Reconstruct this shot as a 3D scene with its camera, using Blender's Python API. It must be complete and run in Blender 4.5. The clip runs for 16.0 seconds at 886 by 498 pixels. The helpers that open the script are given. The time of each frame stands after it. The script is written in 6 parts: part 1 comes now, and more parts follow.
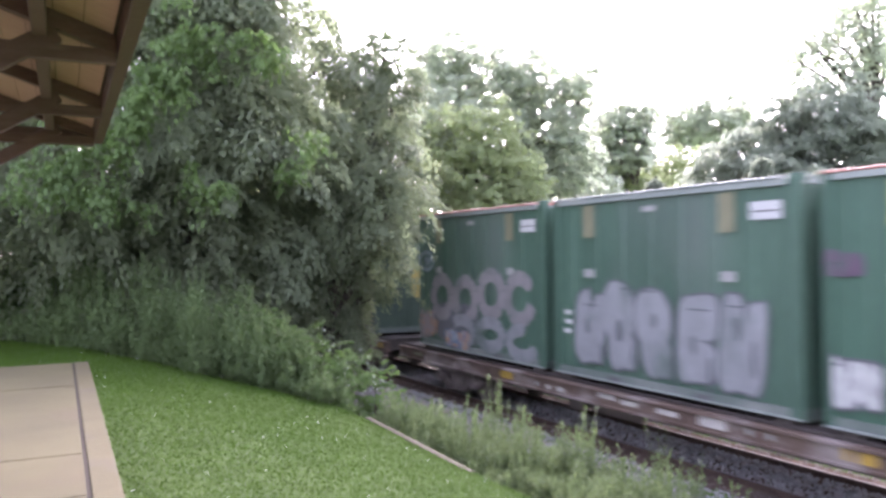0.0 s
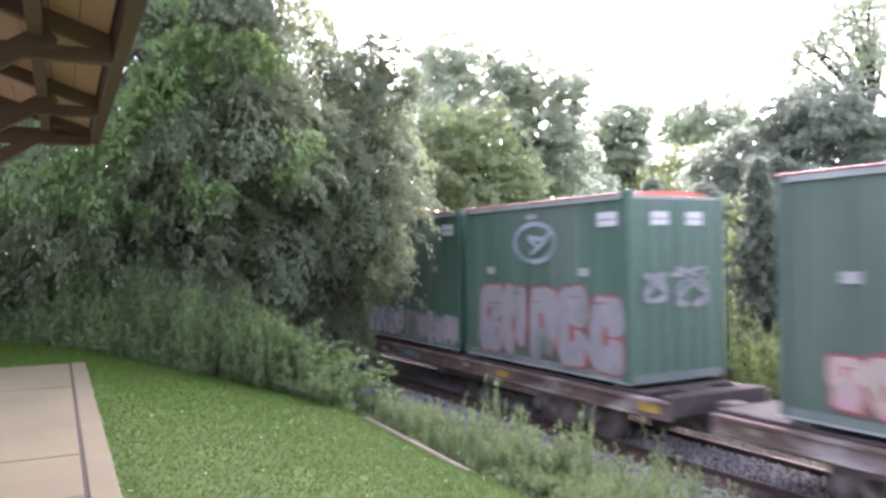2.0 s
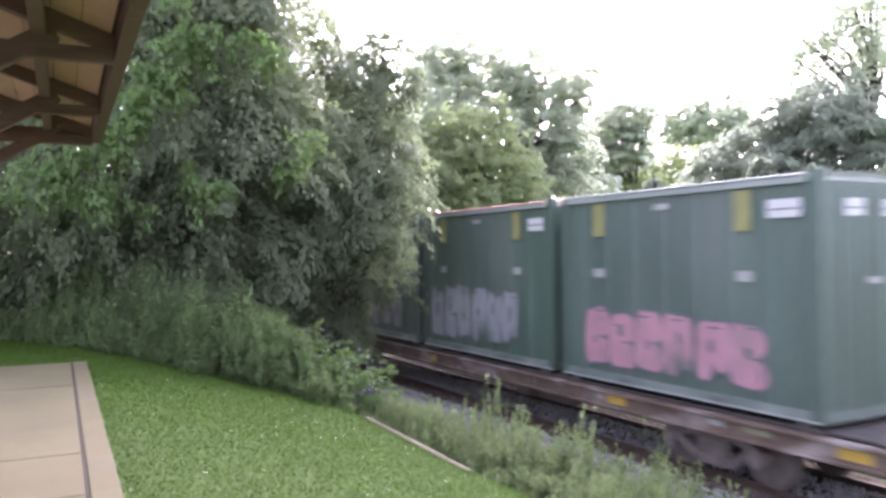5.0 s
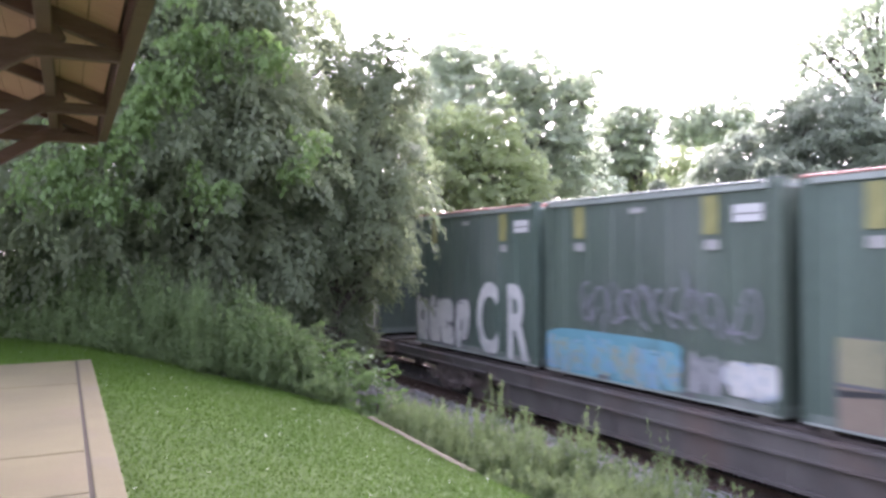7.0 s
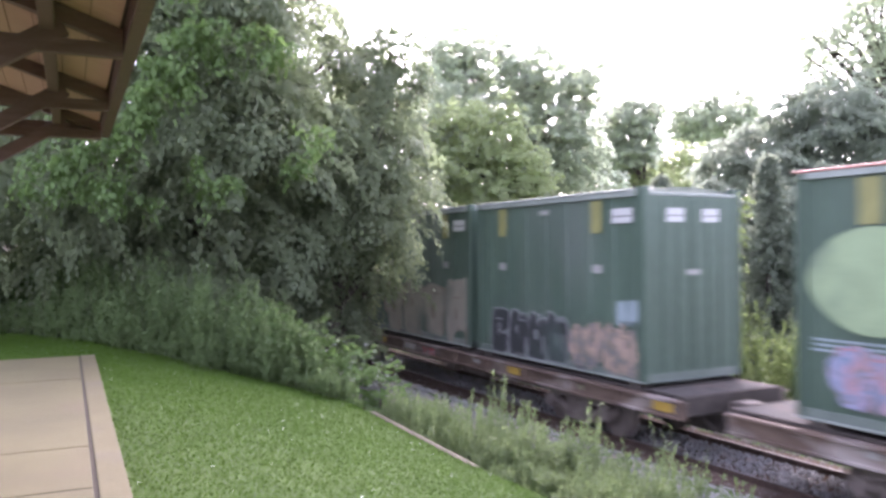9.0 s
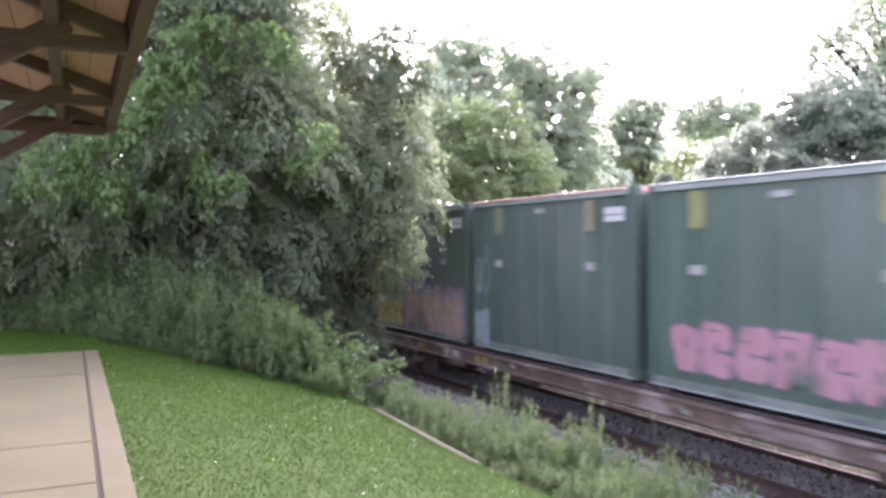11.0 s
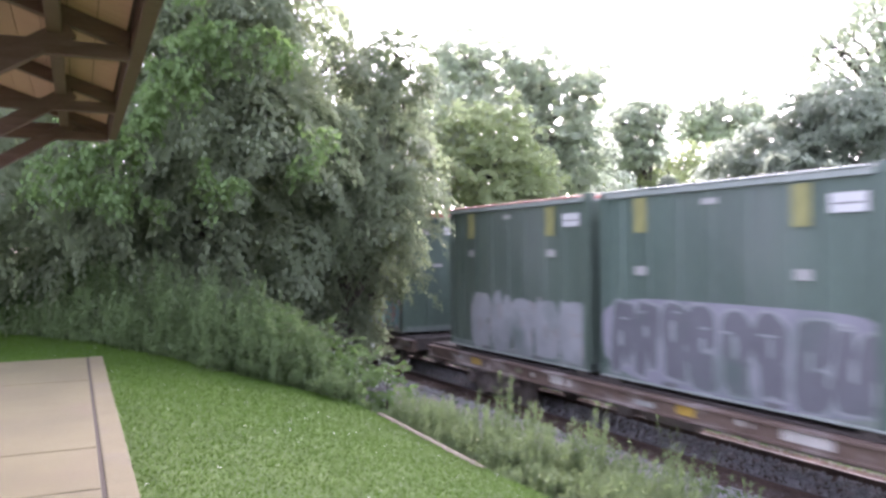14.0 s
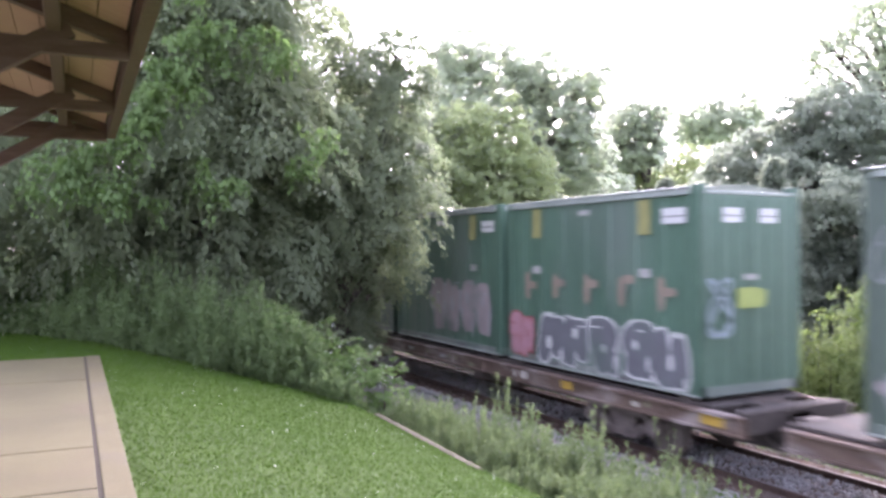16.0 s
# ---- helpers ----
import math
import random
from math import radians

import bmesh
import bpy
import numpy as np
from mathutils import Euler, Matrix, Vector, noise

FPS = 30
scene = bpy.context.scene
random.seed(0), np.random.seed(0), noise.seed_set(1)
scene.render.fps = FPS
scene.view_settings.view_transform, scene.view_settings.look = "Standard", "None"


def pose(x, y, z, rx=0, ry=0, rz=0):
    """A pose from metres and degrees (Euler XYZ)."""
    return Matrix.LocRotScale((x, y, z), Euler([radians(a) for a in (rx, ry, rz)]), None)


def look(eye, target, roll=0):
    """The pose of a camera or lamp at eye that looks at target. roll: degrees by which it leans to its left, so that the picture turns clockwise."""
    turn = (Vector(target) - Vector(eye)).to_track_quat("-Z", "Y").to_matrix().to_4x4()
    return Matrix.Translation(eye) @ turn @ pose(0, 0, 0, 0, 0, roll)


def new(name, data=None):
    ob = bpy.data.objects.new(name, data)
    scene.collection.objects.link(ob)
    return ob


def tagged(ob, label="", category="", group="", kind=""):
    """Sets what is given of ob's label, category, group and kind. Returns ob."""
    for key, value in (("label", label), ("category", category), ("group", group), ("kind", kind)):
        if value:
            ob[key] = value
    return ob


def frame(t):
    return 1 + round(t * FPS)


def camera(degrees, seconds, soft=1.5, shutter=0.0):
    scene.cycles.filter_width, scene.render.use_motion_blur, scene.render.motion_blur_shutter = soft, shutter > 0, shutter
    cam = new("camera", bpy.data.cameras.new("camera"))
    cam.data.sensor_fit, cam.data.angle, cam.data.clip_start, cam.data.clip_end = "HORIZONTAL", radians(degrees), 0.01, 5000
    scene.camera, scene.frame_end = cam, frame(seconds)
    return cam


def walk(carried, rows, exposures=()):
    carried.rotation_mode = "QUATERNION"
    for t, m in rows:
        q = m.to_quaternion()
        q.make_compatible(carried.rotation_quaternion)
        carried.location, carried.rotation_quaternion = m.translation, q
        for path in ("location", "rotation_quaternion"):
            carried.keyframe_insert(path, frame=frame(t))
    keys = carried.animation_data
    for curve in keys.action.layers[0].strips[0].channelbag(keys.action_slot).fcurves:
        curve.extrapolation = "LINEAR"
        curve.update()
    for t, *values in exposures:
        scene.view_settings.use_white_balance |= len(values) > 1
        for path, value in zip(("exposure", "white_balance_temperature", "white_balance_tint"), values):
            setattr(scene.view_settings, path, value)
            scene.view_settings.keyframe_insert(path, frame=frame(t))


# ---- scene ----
# ---- camera: stands under a station canopy, held by hand, turns a little ----
EYE = (0.0, 0.0, 3.64)
cam = camera(58.5, 16.0, 3.0, 0.33)
TURNS = [
    (0, 28.305, 0.417, 0.636), (0.5, 28.310, 0.393, 0.596), (1, 28.361, 0.392, 0.72), (1.5, 28.473, 0.418, 0.70),
    (2, 28.512, 0.369, 0.80), (2.5, 28.615, 0.356, 0.76), (3, 28.656, 0.336, 0.60), (3.5, 28.594, 0.309, 0.64),
    (4, 28.564, 0.304, 0.80), (5.2, 28.36, 0.39, 0.6), (6.5, 28.143, 0.452, 0.36), (7, 28.100, 0.400, 0.36), (7.5, 28.024, 0.315, 0.53),
    (8, 27.969, 0.231, 0.477), (8.5, 27.934, 0.130, 0.456), (9, 27.902, 0.061, 0.379), (10.2, 27.76, -0.06, 0.23), (11.5, 27.623, -0.164, 0.092),
    (12, 27.567, -0.123, 0.060), (12.5, 27.586, -0.041, 0.06), (13, 27.568, 0.022, 0.20), (13.5, 27.499, 0.049, 0.33),
    (14, 27.451, 0.137, 0.53), (14.5, 27.458, 0.173, 0.58), (15, 27.484, 0.143, 0.41), (15.5, 27.494, 0.171, 0.24), (16, 27.574, 0.222, 0.195)]


def facing(yaw, pitch, lean):
    """The camera's pose for a heading clockwise from north (+Y), an upward tilt and a lean, in degrees."""
    a, b = radians(yaw), radians(pitch)
    way = Vector((math.sin(a) * math.cos(b), math.cos(a) * math.cos(b), math.sin(b)))
    return look(EYE, Vector(EYE) + way, -lean)


walk(cam, [(t, facing(a, b, c)) for t, a, b, c in TURNS], [(0.0, 3.18, 6030, 34), (9.2, 3.18, 6030, 34), (12.0, 3.28, 6030, 34), (16.0, 3.28, 6030, 34)])

# ---- sky and sun: bright white overcast, the sun soft behind thin cloud ----
SUN_ELEVATION, SUN_HEADING = 36.0, 40.0
world = bpy.data.worlds.new("sky")
scene.world = world
world.use_nodes = True
wn, wl = world.node_tree.nodes, world.node_tree.links
wn.clear()
sky = wn.new("ShaderNodeTexSky")
sky.sky_type = "NISHITA"
sky.sun_disc = False
sky.sun_elevation, sky.sun_rotation = radians(SUN_ELEVATION), radians(SUN_HEADING)
sky.air_density, sky.dust_density, sky.ozone_density = 1.0, 2.5, 0.6
pale = wn.new("ShaderNodeHueSaturation")
pale.inputs["Saturation"].default_value = 0.42
veil = wn.new("ShaderNodeBackground")
veil.inputs["Strength"].default_value = 0.15
wout = wn.new("ShaderNodeOutputWorld")
wl.new(sky.outputs[0], pale.inputs["Color"])
wl.new(pale.outputs[0], veil.inputs["Color"])
wl.new(veil.outputs[0], wout.inputs[0])
sun = new("sun", bpy.data.lights.new("sun", "SUN"))
sun.data.energy, sun.data.angle, sun.data.color = 0.9, radians(40), (1.0, 0.96, 0.88)
sh, se = radians(SUN_HEADING), radians(SUN_ELEVATION)
SUN_FROM = Vector((math.sin(sh) * math.cos(se), math.cos(sh) * math.cos(se), math.sin(se)))
sun.matrix_world = look(SUN_FROM * 80, (0, 0, 0))


# ---- materials ----
def node_mat(name):
    m = bpy.data.materials.new(name)
    m.use_nodes = True
    return m, m.node_tree.nodes, m.node_tree.links, m.node_tree.nodes["Principled BSDF"]


def surface(name, dark, light, scale=3.0, rough=0.8, bump=0.2, metal=0.0, fine=40.0, stretch=(1, 1, 1), spec=0.4, stain=None, amount=0.5):
    """A two-scale surface: broad patches between two tones, fine grain and relief, and stains of a third tone if given."""
    m, n, l, b = node_mat(name)
    co = n.new("ShaderNodeTexCoord")
    mp = n.new("ShaderNodeMapping")
    mp.inputs["Scale"].default_value = stretch
    l.new(co.outputs["Object"], mp.inputs[0])
    big, small = n.new("ShaderNodeTexNoise"), n.new("ShaderNodeTexNoise")
    big.inputs["Scale"].default_value, big.inputs["Detail"].default_value = scale, 5
    small.inputs["Scale"].default_value, small.inputs["Detail"].default_value = fine, 3
    l.new(mp.outputs[0], big.inputs[0]), l.new(mp.outputs[0], small.inputs[0])
    ramp = n.new("ShaderNodeValToRGB")
    ramp.color_ramp.elements[0].position, ramp.color_ramp.elements[1].position = 0.32, 0.68
    ramp.color_ramp.elements[0].color, ramp.color_ramp.elements[1].color = (*dark, 1), (*light, 1)
    mixv = n.new("ShaderNodeMath")
    mixv.operation = "MULTIPLY_ADD"
    mixv.inputs[1].default_value, mixv.inputs[2].default_value = 0.35, 0.0
    l.new(small.outputs[0], mixv.inputs[0])
    add = n.new("ShaderNodeMath")
    add.operation = "MULTIPLY_ADD"
    add.inputs[1].default_value = 0.65
    l.new(big.outputs[0], add.inputs[0]), l.new(mixv.outputs[0], add.inputs[2])
    l.new(add.outputs[0], ramp.inputs[0])
    colour = ramp.outputs[0]
    if stain:
        s, r2, mx = n.new("ShaderNodeTexNoise"), n.new("ShaderNodeValToRGB"), n.new("ShaderNodeMixRGB")
        s.inputs["Scale"].default_value, s.inputs["Detail"].default_value = scale * 0.45, 7
        l.new(mp.outputs[0], s.inputs[0]), l.new(s.outputs[0], r2.inputs[0])
        r2.color_ramp.elements[0].position, r2.color_ramp.elements[1].position = 0.5, 0.72
        r2.color_ramp.elements[1].color = (amount, amount, amount, 1)
        r2.color_ramp.elements[0].color = (0, 0, 0, 1)
        l.new(r2.outputs[0], mx.inputs[0]), l.new(colour, mx.inputs[1])
        mx.inputs[2].default_value = (*stain, 1)
        colour = mx.outputs[0]
    l.new(colour, b.inputs["Base Color"])
    b.inputs["Roughness"].default_value, b.inputs["Metallic"].default_value = rough, metal
    b.inputs["Specular IOR Level"].default_value = spec
    if bump:
        bp = n.new("ShaderNodeBump")
        bp.inputs["Strength"].default_value, bp.inputs["Distance"].default_value = bump, 0.02
        l.new(add.outputs[0], bp.inputs["Height"]), l.new(bp.outputs[0], b.inputs["Normal"])
    return m


def leaf_mat(name, dark, light, through_tone, share=0.48, rough=0.6, gloss=0.22):
    """Leaves: each leaf its own tone, light passing through."""
    m, n, l, b = node_mat(name)
    geo, ramp = n.new("ShaderNodeNewGeometry"), n.new("ShaderNodeValToRGB")
    ramp.color_ramp.elements[0].color, ramp.color_ramp.elements[1].color = (*dark, 1), (*light, 1)
    co, ns, addv = n.new("ShaderNodeTexCoord"), n.new("ShaderNodeTexNoise"), n.new("ShaderNodeMath")
    ns.inputs["Scale"].default_value = 0.7
    addv.operation = "MULTIPLY_ADD"
    addv.inputs[1].default_value, addv.inputs[2].default_value = 0.55, -0.02
    sumv = n.new("ShaderNodeMath")
    sumv.operation = "MULTIPLY_ADD"
    sumv.inputs[1].default_value = 0.45
    l.new(co.outputs["Object"], ns.inputs[0]), l.new(geo.outputs["Random Per Island"], sumv.inputs[0])
    l.new(ns.outputs[0], addv.inputs[0]), l.new(addv.outputs[0], sumv.inputs[2]), l.new(sumv.outputs[0], ramp.inputs[0])
    l.new(ramp.outputs[0], b.inputs["Base Color"])
    b.inputs["Roughness"].default_value, b.inputs["Specular IOR Level"].default_value = rough, gloss
    tr, mx = n.new("ShaderNodeBsdfTranslucent"), n.new("ShaderNodeMixShader")
    tr.inputs[0].default_value = (*through_tone, 1)
    mx.inputs[0].default_value = share
    l.new(b.outputs[0], mx.inputs[1]), l.new(tr.outputs[0], mx.inputs[2])
    l.new(mx.outputs[0], n["Material Output"].inputs[0])
    return m


def paint(name, tone, rough=0.55, wear=0.25):
    """Sprayed or rolled paint, a little uneven and dusty."""
    d = tuple(c * (1 - wear) for c in tone)
    return surface(name, d, tone, 2.2, rough, 0.05, fine=25, spec=0.35)


CONCRETE = surface("concrete", (0.057, 0.048, 0.017), (0.086, 0.074, 0.028), 1.1, 0.85, 0.25, fine=90, stain=(0.075, 0.050, 0.030), amount=0.75)
CONCRETE_DARK = surface("concrete_border", (0.060, 0.050, 0.018), (0.082, 0.069, 0.027), 2.5, 0.85, 0.3, fine=80, stain=(0.072, 0.058, 0.046), amount=0.6)
JOINT = surface("joint_filler", (0.012, 0.008, 0.003), (0.026, 0.018, 0.007), 6, 0.95, 0.2)
SOIL = surface("lawn_soil", (0.030, 0.059, 0.010), (0.055, 0.092, 0.015), 1.5, 1.0, 0.4, fine=60)
GRASS = leaf_mat("grass_blades", (0.034, 0.077, 0.008), (0.060, 0.103, 0.012), (0.065, 0.134, 0.014), 0.34, 0.75, 0.12)
CLOVER = surface("clover_white", (0.55, 0.58, 0.5), (0.75, 0.76, 0.7), 30, 0.8, 0)
BALLAST = surface("ballast_stone", (0.14, 0.137, 0.137), (0.30, 0.294, 0.292), 6, 0.95, 0.3, fine=50, stain=(0.24, 0.16, 0.13), amount=0.5)
BALLAST_RUST_SHADE = surface("ballast_rusty_shaded", (0.07, 0.055, 0.047), (0.20, 0.175, 0.16), 5, 0.95, 0.3, fine=50)
TRACK_DIRT = surface("track_dirt", (0.062, 0.044, 0.034), (0.115, 0.083, 0.066), 2.0, 1.0, 0.5, fine=35, spec=0.02, stain=(0.10, 0.09, 0.088), amount=0.5)
TIE_WOOD = surface("tie_wood", (0.055, 0.038, 0.031), (0.11, 0.078, 0.064), 4, 1.0, 0.4, stretch=(1, 8, 8), spec=0.02)
RAIL_RUST = surface("rail_rust", (0.05, 0.035, 0.029), (0.095, 0.066, 0.055), 6, 0.9, 0.15, spec=0.1)
RAIL_BRIGHT = surface("rail_head", (0.10, 0.088, 0.082), (0.17, 0.152, 0.145), 8, 0.6, 0, metal=0.5)
TIMBER = surface("grey_timber", (0.036, 0.030, 0.017), (0.076, 0.064, 0.040), 4, 0.9, 0.4, stretch=(6, 1, 6))
BARK = surface("bark", (0.035, 0.028, 0.022), (0.10, 0.085, 0.07), 5, 0.95, 0.6, stretch=(3, 3, 0.7))
LEAF_DARK = leaf_mat("leaf_dark", (0.094, 0.119, 0.073), (0.170, 0.203, 0.127), (0.34, 0.40, 0.22), 0.52)
LEAF_MID = leaf_mat("leaf_mid", (0.096, 0.119, 0.072), (0.160, 0.192, 0.116), (0.26, 0.32, 0.17), 0.5)
# far trees only: distance haze is put into the pale, grey leaf colour
LEAF_HAZED = leaf_mat("leaf_haze_grey", (0.25, 0.282, 0.215), (0.35, 0.385, 0.295), (0.66, 0.72, 0.55), 0.74)
LEAF_BRIGHT = leaf_mat("leaf_bright", (0.085, 0.125, 0.042), (0.18, 0.235, 0.085), (0.24, 0.32, 0.09))
WEED = leaf_mat("weed_leaf", (0.062, 0.093, 0.043), (0.142, 0.185, 0.088), (0.18, 0.245, 0.095))
BUSH_GREEN = leaf_mat("bush_leaf", (0.050, 0.092, 0.030), (0.125, 0.195, 0.062), (0.16, 0.26, 0.075))
WEED_DARK = leaf_mat("weed_leaf_dark", (0.052, 0.086, 0.035), (0.136, 0.188, 0.080), (0.175, 0.255, 0.095))
LEAF_YELLOW = leaf_mat("leaf_yellow_green", (0.12, 0.155, 0.062), (0.215, 0.262, 0.11), (0.30, 0.38, 0.14), 0.5)
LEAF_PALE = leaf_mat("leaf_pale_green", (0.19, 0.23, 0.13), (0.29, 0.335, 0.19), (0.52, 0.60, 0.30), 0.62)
LEAF_VINE = leaf_mat("vine_leaf", (0.07, 0.115, 0.045), (0.14, 0.21, 0.075), (0.19, 0.30, 0.09))
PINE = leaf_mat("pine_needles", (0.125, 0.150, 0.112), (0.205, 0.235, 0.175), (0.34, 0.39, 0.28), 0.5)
# needles lightened in colour to carry the haze in front of them
CONIFER_HAZED = leaf_mat("conifer_needles_hazed", (0.15, 0.178, 0.132), (0.22, 0.252, 0.19), (0.44, 0.50, 0.37), 0.6)
EAVE_WOOD = surface("brown_stained_wood", (0.100, 0.062, 0.050), (0.158, 0.104, 0.086), 5, 0.6, 0.2, stretch=(1, 6, 6))
SOFFIT_WOOD = surface("tan_boards", (0.40, 0.27, 0.19), (0.50, 0.35, 0.255), 3, 0.7, 0.15, stretch=(1, 12, 1))
SHINGLE = surface("roof_shingle", (0.06, 0.055, 0.05), (0.11, 0.10, 0.09), 6, 0.95, 0.4)
PLASTER = surface("station_wall", (0.35, 0.31, 0.26), (0.45, 0.41, 0.35), 2, 0.9, 0.2)


# ---- mesh helpers ----
def mesh_object(name, bm, material, parent=None, label="", pose_m=None):
    me = bpy.data.meshes.new(name)
    bm.to_mesh(me)
    bm.free()
    return place(name, me, material, parent, label, pose_m)


def place(name, me, material, parent=None, label="", pose_m=None):
    if material and not me.materials:
        me.materials.append(material)
    ob = new(name, me)
    if parent:
        ob.parent = parent
    if pose_m is not None:
        ob.matrix_basis = pose_m
    if label:
        tagged(ob, label)
    return ob


def part(name, bm, material, parent, label=""):
    return mesh_object(name, bm, material, parent, label)


def empty(name, m=None):
    ob = new(name)
    ob.empty_display_size = 0.2
    if m is not None:
        ob.matrix_basis = m
    return ob


def box(bm, x0, x1, y0, y1, z0, z1, bevel=0.0):
    r = bmesh.ops.create_cube(bm, size=1.0)
    bmesh.ops.transform(bm, matrix=Matrix.Translation(((x0 + x1) / 2, (y0 + y1) / 2, (z0 + z1) / 2)) @ Matrix.Diagonal((x1 - x0, y1 - y0, z1 - z0, 1)), verts=r["verts"])
    if bevel:
        edges = {e for v in r["verts"] for e in v.link_edges}
        bmesh.ops.bevel(bm, geom=list(edges), offset=bevel, segments=2, affect="EDGES", profile=0.7)
    return bm


def boxes(*rows, bevel=0.0):
    bm = bmesh.new()
    for r in rows:
        box(bm, *r, bevel)
    return bm


def beam(bm, a, b, w, h, bevel=0.006):
    """A squared timber from a to b, w wide and h deep."""
    a, b = Vector(a), Vector(b)
    r = bmesh.ops.create_cube(bm, size=1.0)
    m = Matrix.Translation((a + b) / 2) @ (b - a).to_track_quat("Y", "Z").to_matrix().to_4x4() @ Matrix.Diagonal((w, (b - a).length, h, 1))
    bmesh.ops.transform(bm, matrix=m, verts=r["verts"])
    if bevel:
        bmesh.ops.bevel(bm, geom=list({e for v in r["verts"] for e in v.link_edges}), offset=bevel, segments=1, affect="EDGES")
    return bm


def rod(bm, a, b, r0, r1, n=8):
    a, b = Vector(a), Vector(b)
    r = bmesh.ops.create_cone(bm, cap_ends=True, segments=n, radius1=r0, radius2=r1, depth=(b - a).length)
    bmesh.ops.transform(bm, matrix=Matrix.Translation((a + b) / 2) @ (b - a).to_track_quat("Z", "Y").to_matrix().to_4x4(), verts=r["verts"])
    return bm


def array_mesh(name, verts, faces):
    """A mesh from numpy arrays: verts (n, 3), faces (m, k)."""
    me = bpy.data.meshes.new(name)
    k = faces.shape[1]
    me.vertices.add(len(verts))
    me.vertices.foreach_set("co", verts.astype(np.float32).ravel())
    me.loops.add(faces.size)
    me.loops.foreach_set("vertex_index", faces.astype(np.int32).ravel())
    me.polygons.add(len(faces))
    me.polygons.foreach_set("loop_start", np.arange(0, faces.size, k, dtype=np.int32))
    me.polygons.foreach_set("loop_total", np.full(len(faces), k, dtype=np.int32))
    me.update(calc_edges=True)
    return me


# ---- ground ----
TRACK_X = 10.96
SLAB_Z = 2.04


def height(x, y):
    """The lawn beside the platform, the bank behind the timber kerb, the railway bed, and level woods beyond."""
    x = np.asarray(x, float)
    y = np.asarray(y, float)
    xs = [-400, -6, 1.0, 2.2, 4.36, 4.58, 6.4, 8.0, 8.5, 9.5, 12.5, 13.4, 14.2, 18, 40, 400]
    zs = [2.0, 2.0, 2.0, 1.80, 1.29, 1.02, 0.35, -0.35, -0.42, -0.12, -0.12, -0.35, -0.25, 0.1, 0.6, 4.0]
    z = np.interp(x, xs, zs)
    return z + 0.03 * np.sin(x * 1.3 + y * 0.7) * np.clip((9 - np.abs(x - TRACK_X)) * 0 + 1, 0, 1) * (np.abs(x - TRACK_X) > 2.6)


def ground_sheet():
    gx = np.unique(np.concatenate([np.linspace(-400, -12, 14), np.linspace(-12, 20, 161), np.linspace(20, 400, 22)]))
    gy = np.unique(np.concatenate([np.linspace(-300, -12, 12), np.linspace(-12, 45, 115), np.linspace(45, 600, 26)]))
    X, Y = np.meshgrid(gx, gy)
    v = np.stack([X, Y, height(X, Y)], -1).reshape(-1, 3)
    nx = len(gx)
    i = (np.arange(len(gy) - 1)[:, None] * nx + np.arange(nx - 1)[None]).ravel()
    me = array_mesh("ground", v, np.stack([i, i + 1, i + nx + 1, i + nx], 1))
    ob = place("ground", me, SOIL)
    return tagged(ob, "green turf and soil sloping down to the railway", "ground", kind="structure")


ground_sheet()


# ---- platform ----
def platform():
    base = empty("platform", pose(0.965, 13.46, 0, 0, 0, -2.48))
    tagged(base, "pale concrete station platform with joints and a darker border", "platform", kind="structure")
    part("sub_base", boxes((-6.0, -0.03, -24.0, -0.03, 1.6, SLAB_Z - 0.005)), JOINT, base)
    cuts = [0.0, -2.45, -6.32, -7.6, -9.5, -13.2, -17.2, -21.0, -24.0]
    for a, b in zip(cuts[1:], cuts):
        for x0, x1 in ((-6.0, -3.2), (-3.2, -0.225)):
            part("slab_panel", boxes((x0 + 0.004, x1 - 0.004, a + 0.011, b - 0.011, SLAB_Z - 0.1, SLAB_Z), bevel=0.006), CONCRETE, base)
    for a, b in zip([-9.5, -17.0, -24.0], [0.0, -9.5, -17.0]):
        part("border_strip", boxes((-0.195, 0.0, a + 0.003, b - 0.003, 1.65, SLAB_Z + 0.004), bevel=0.008), CONCRETE_DARK, base, "darker concrete border strip")


platform()


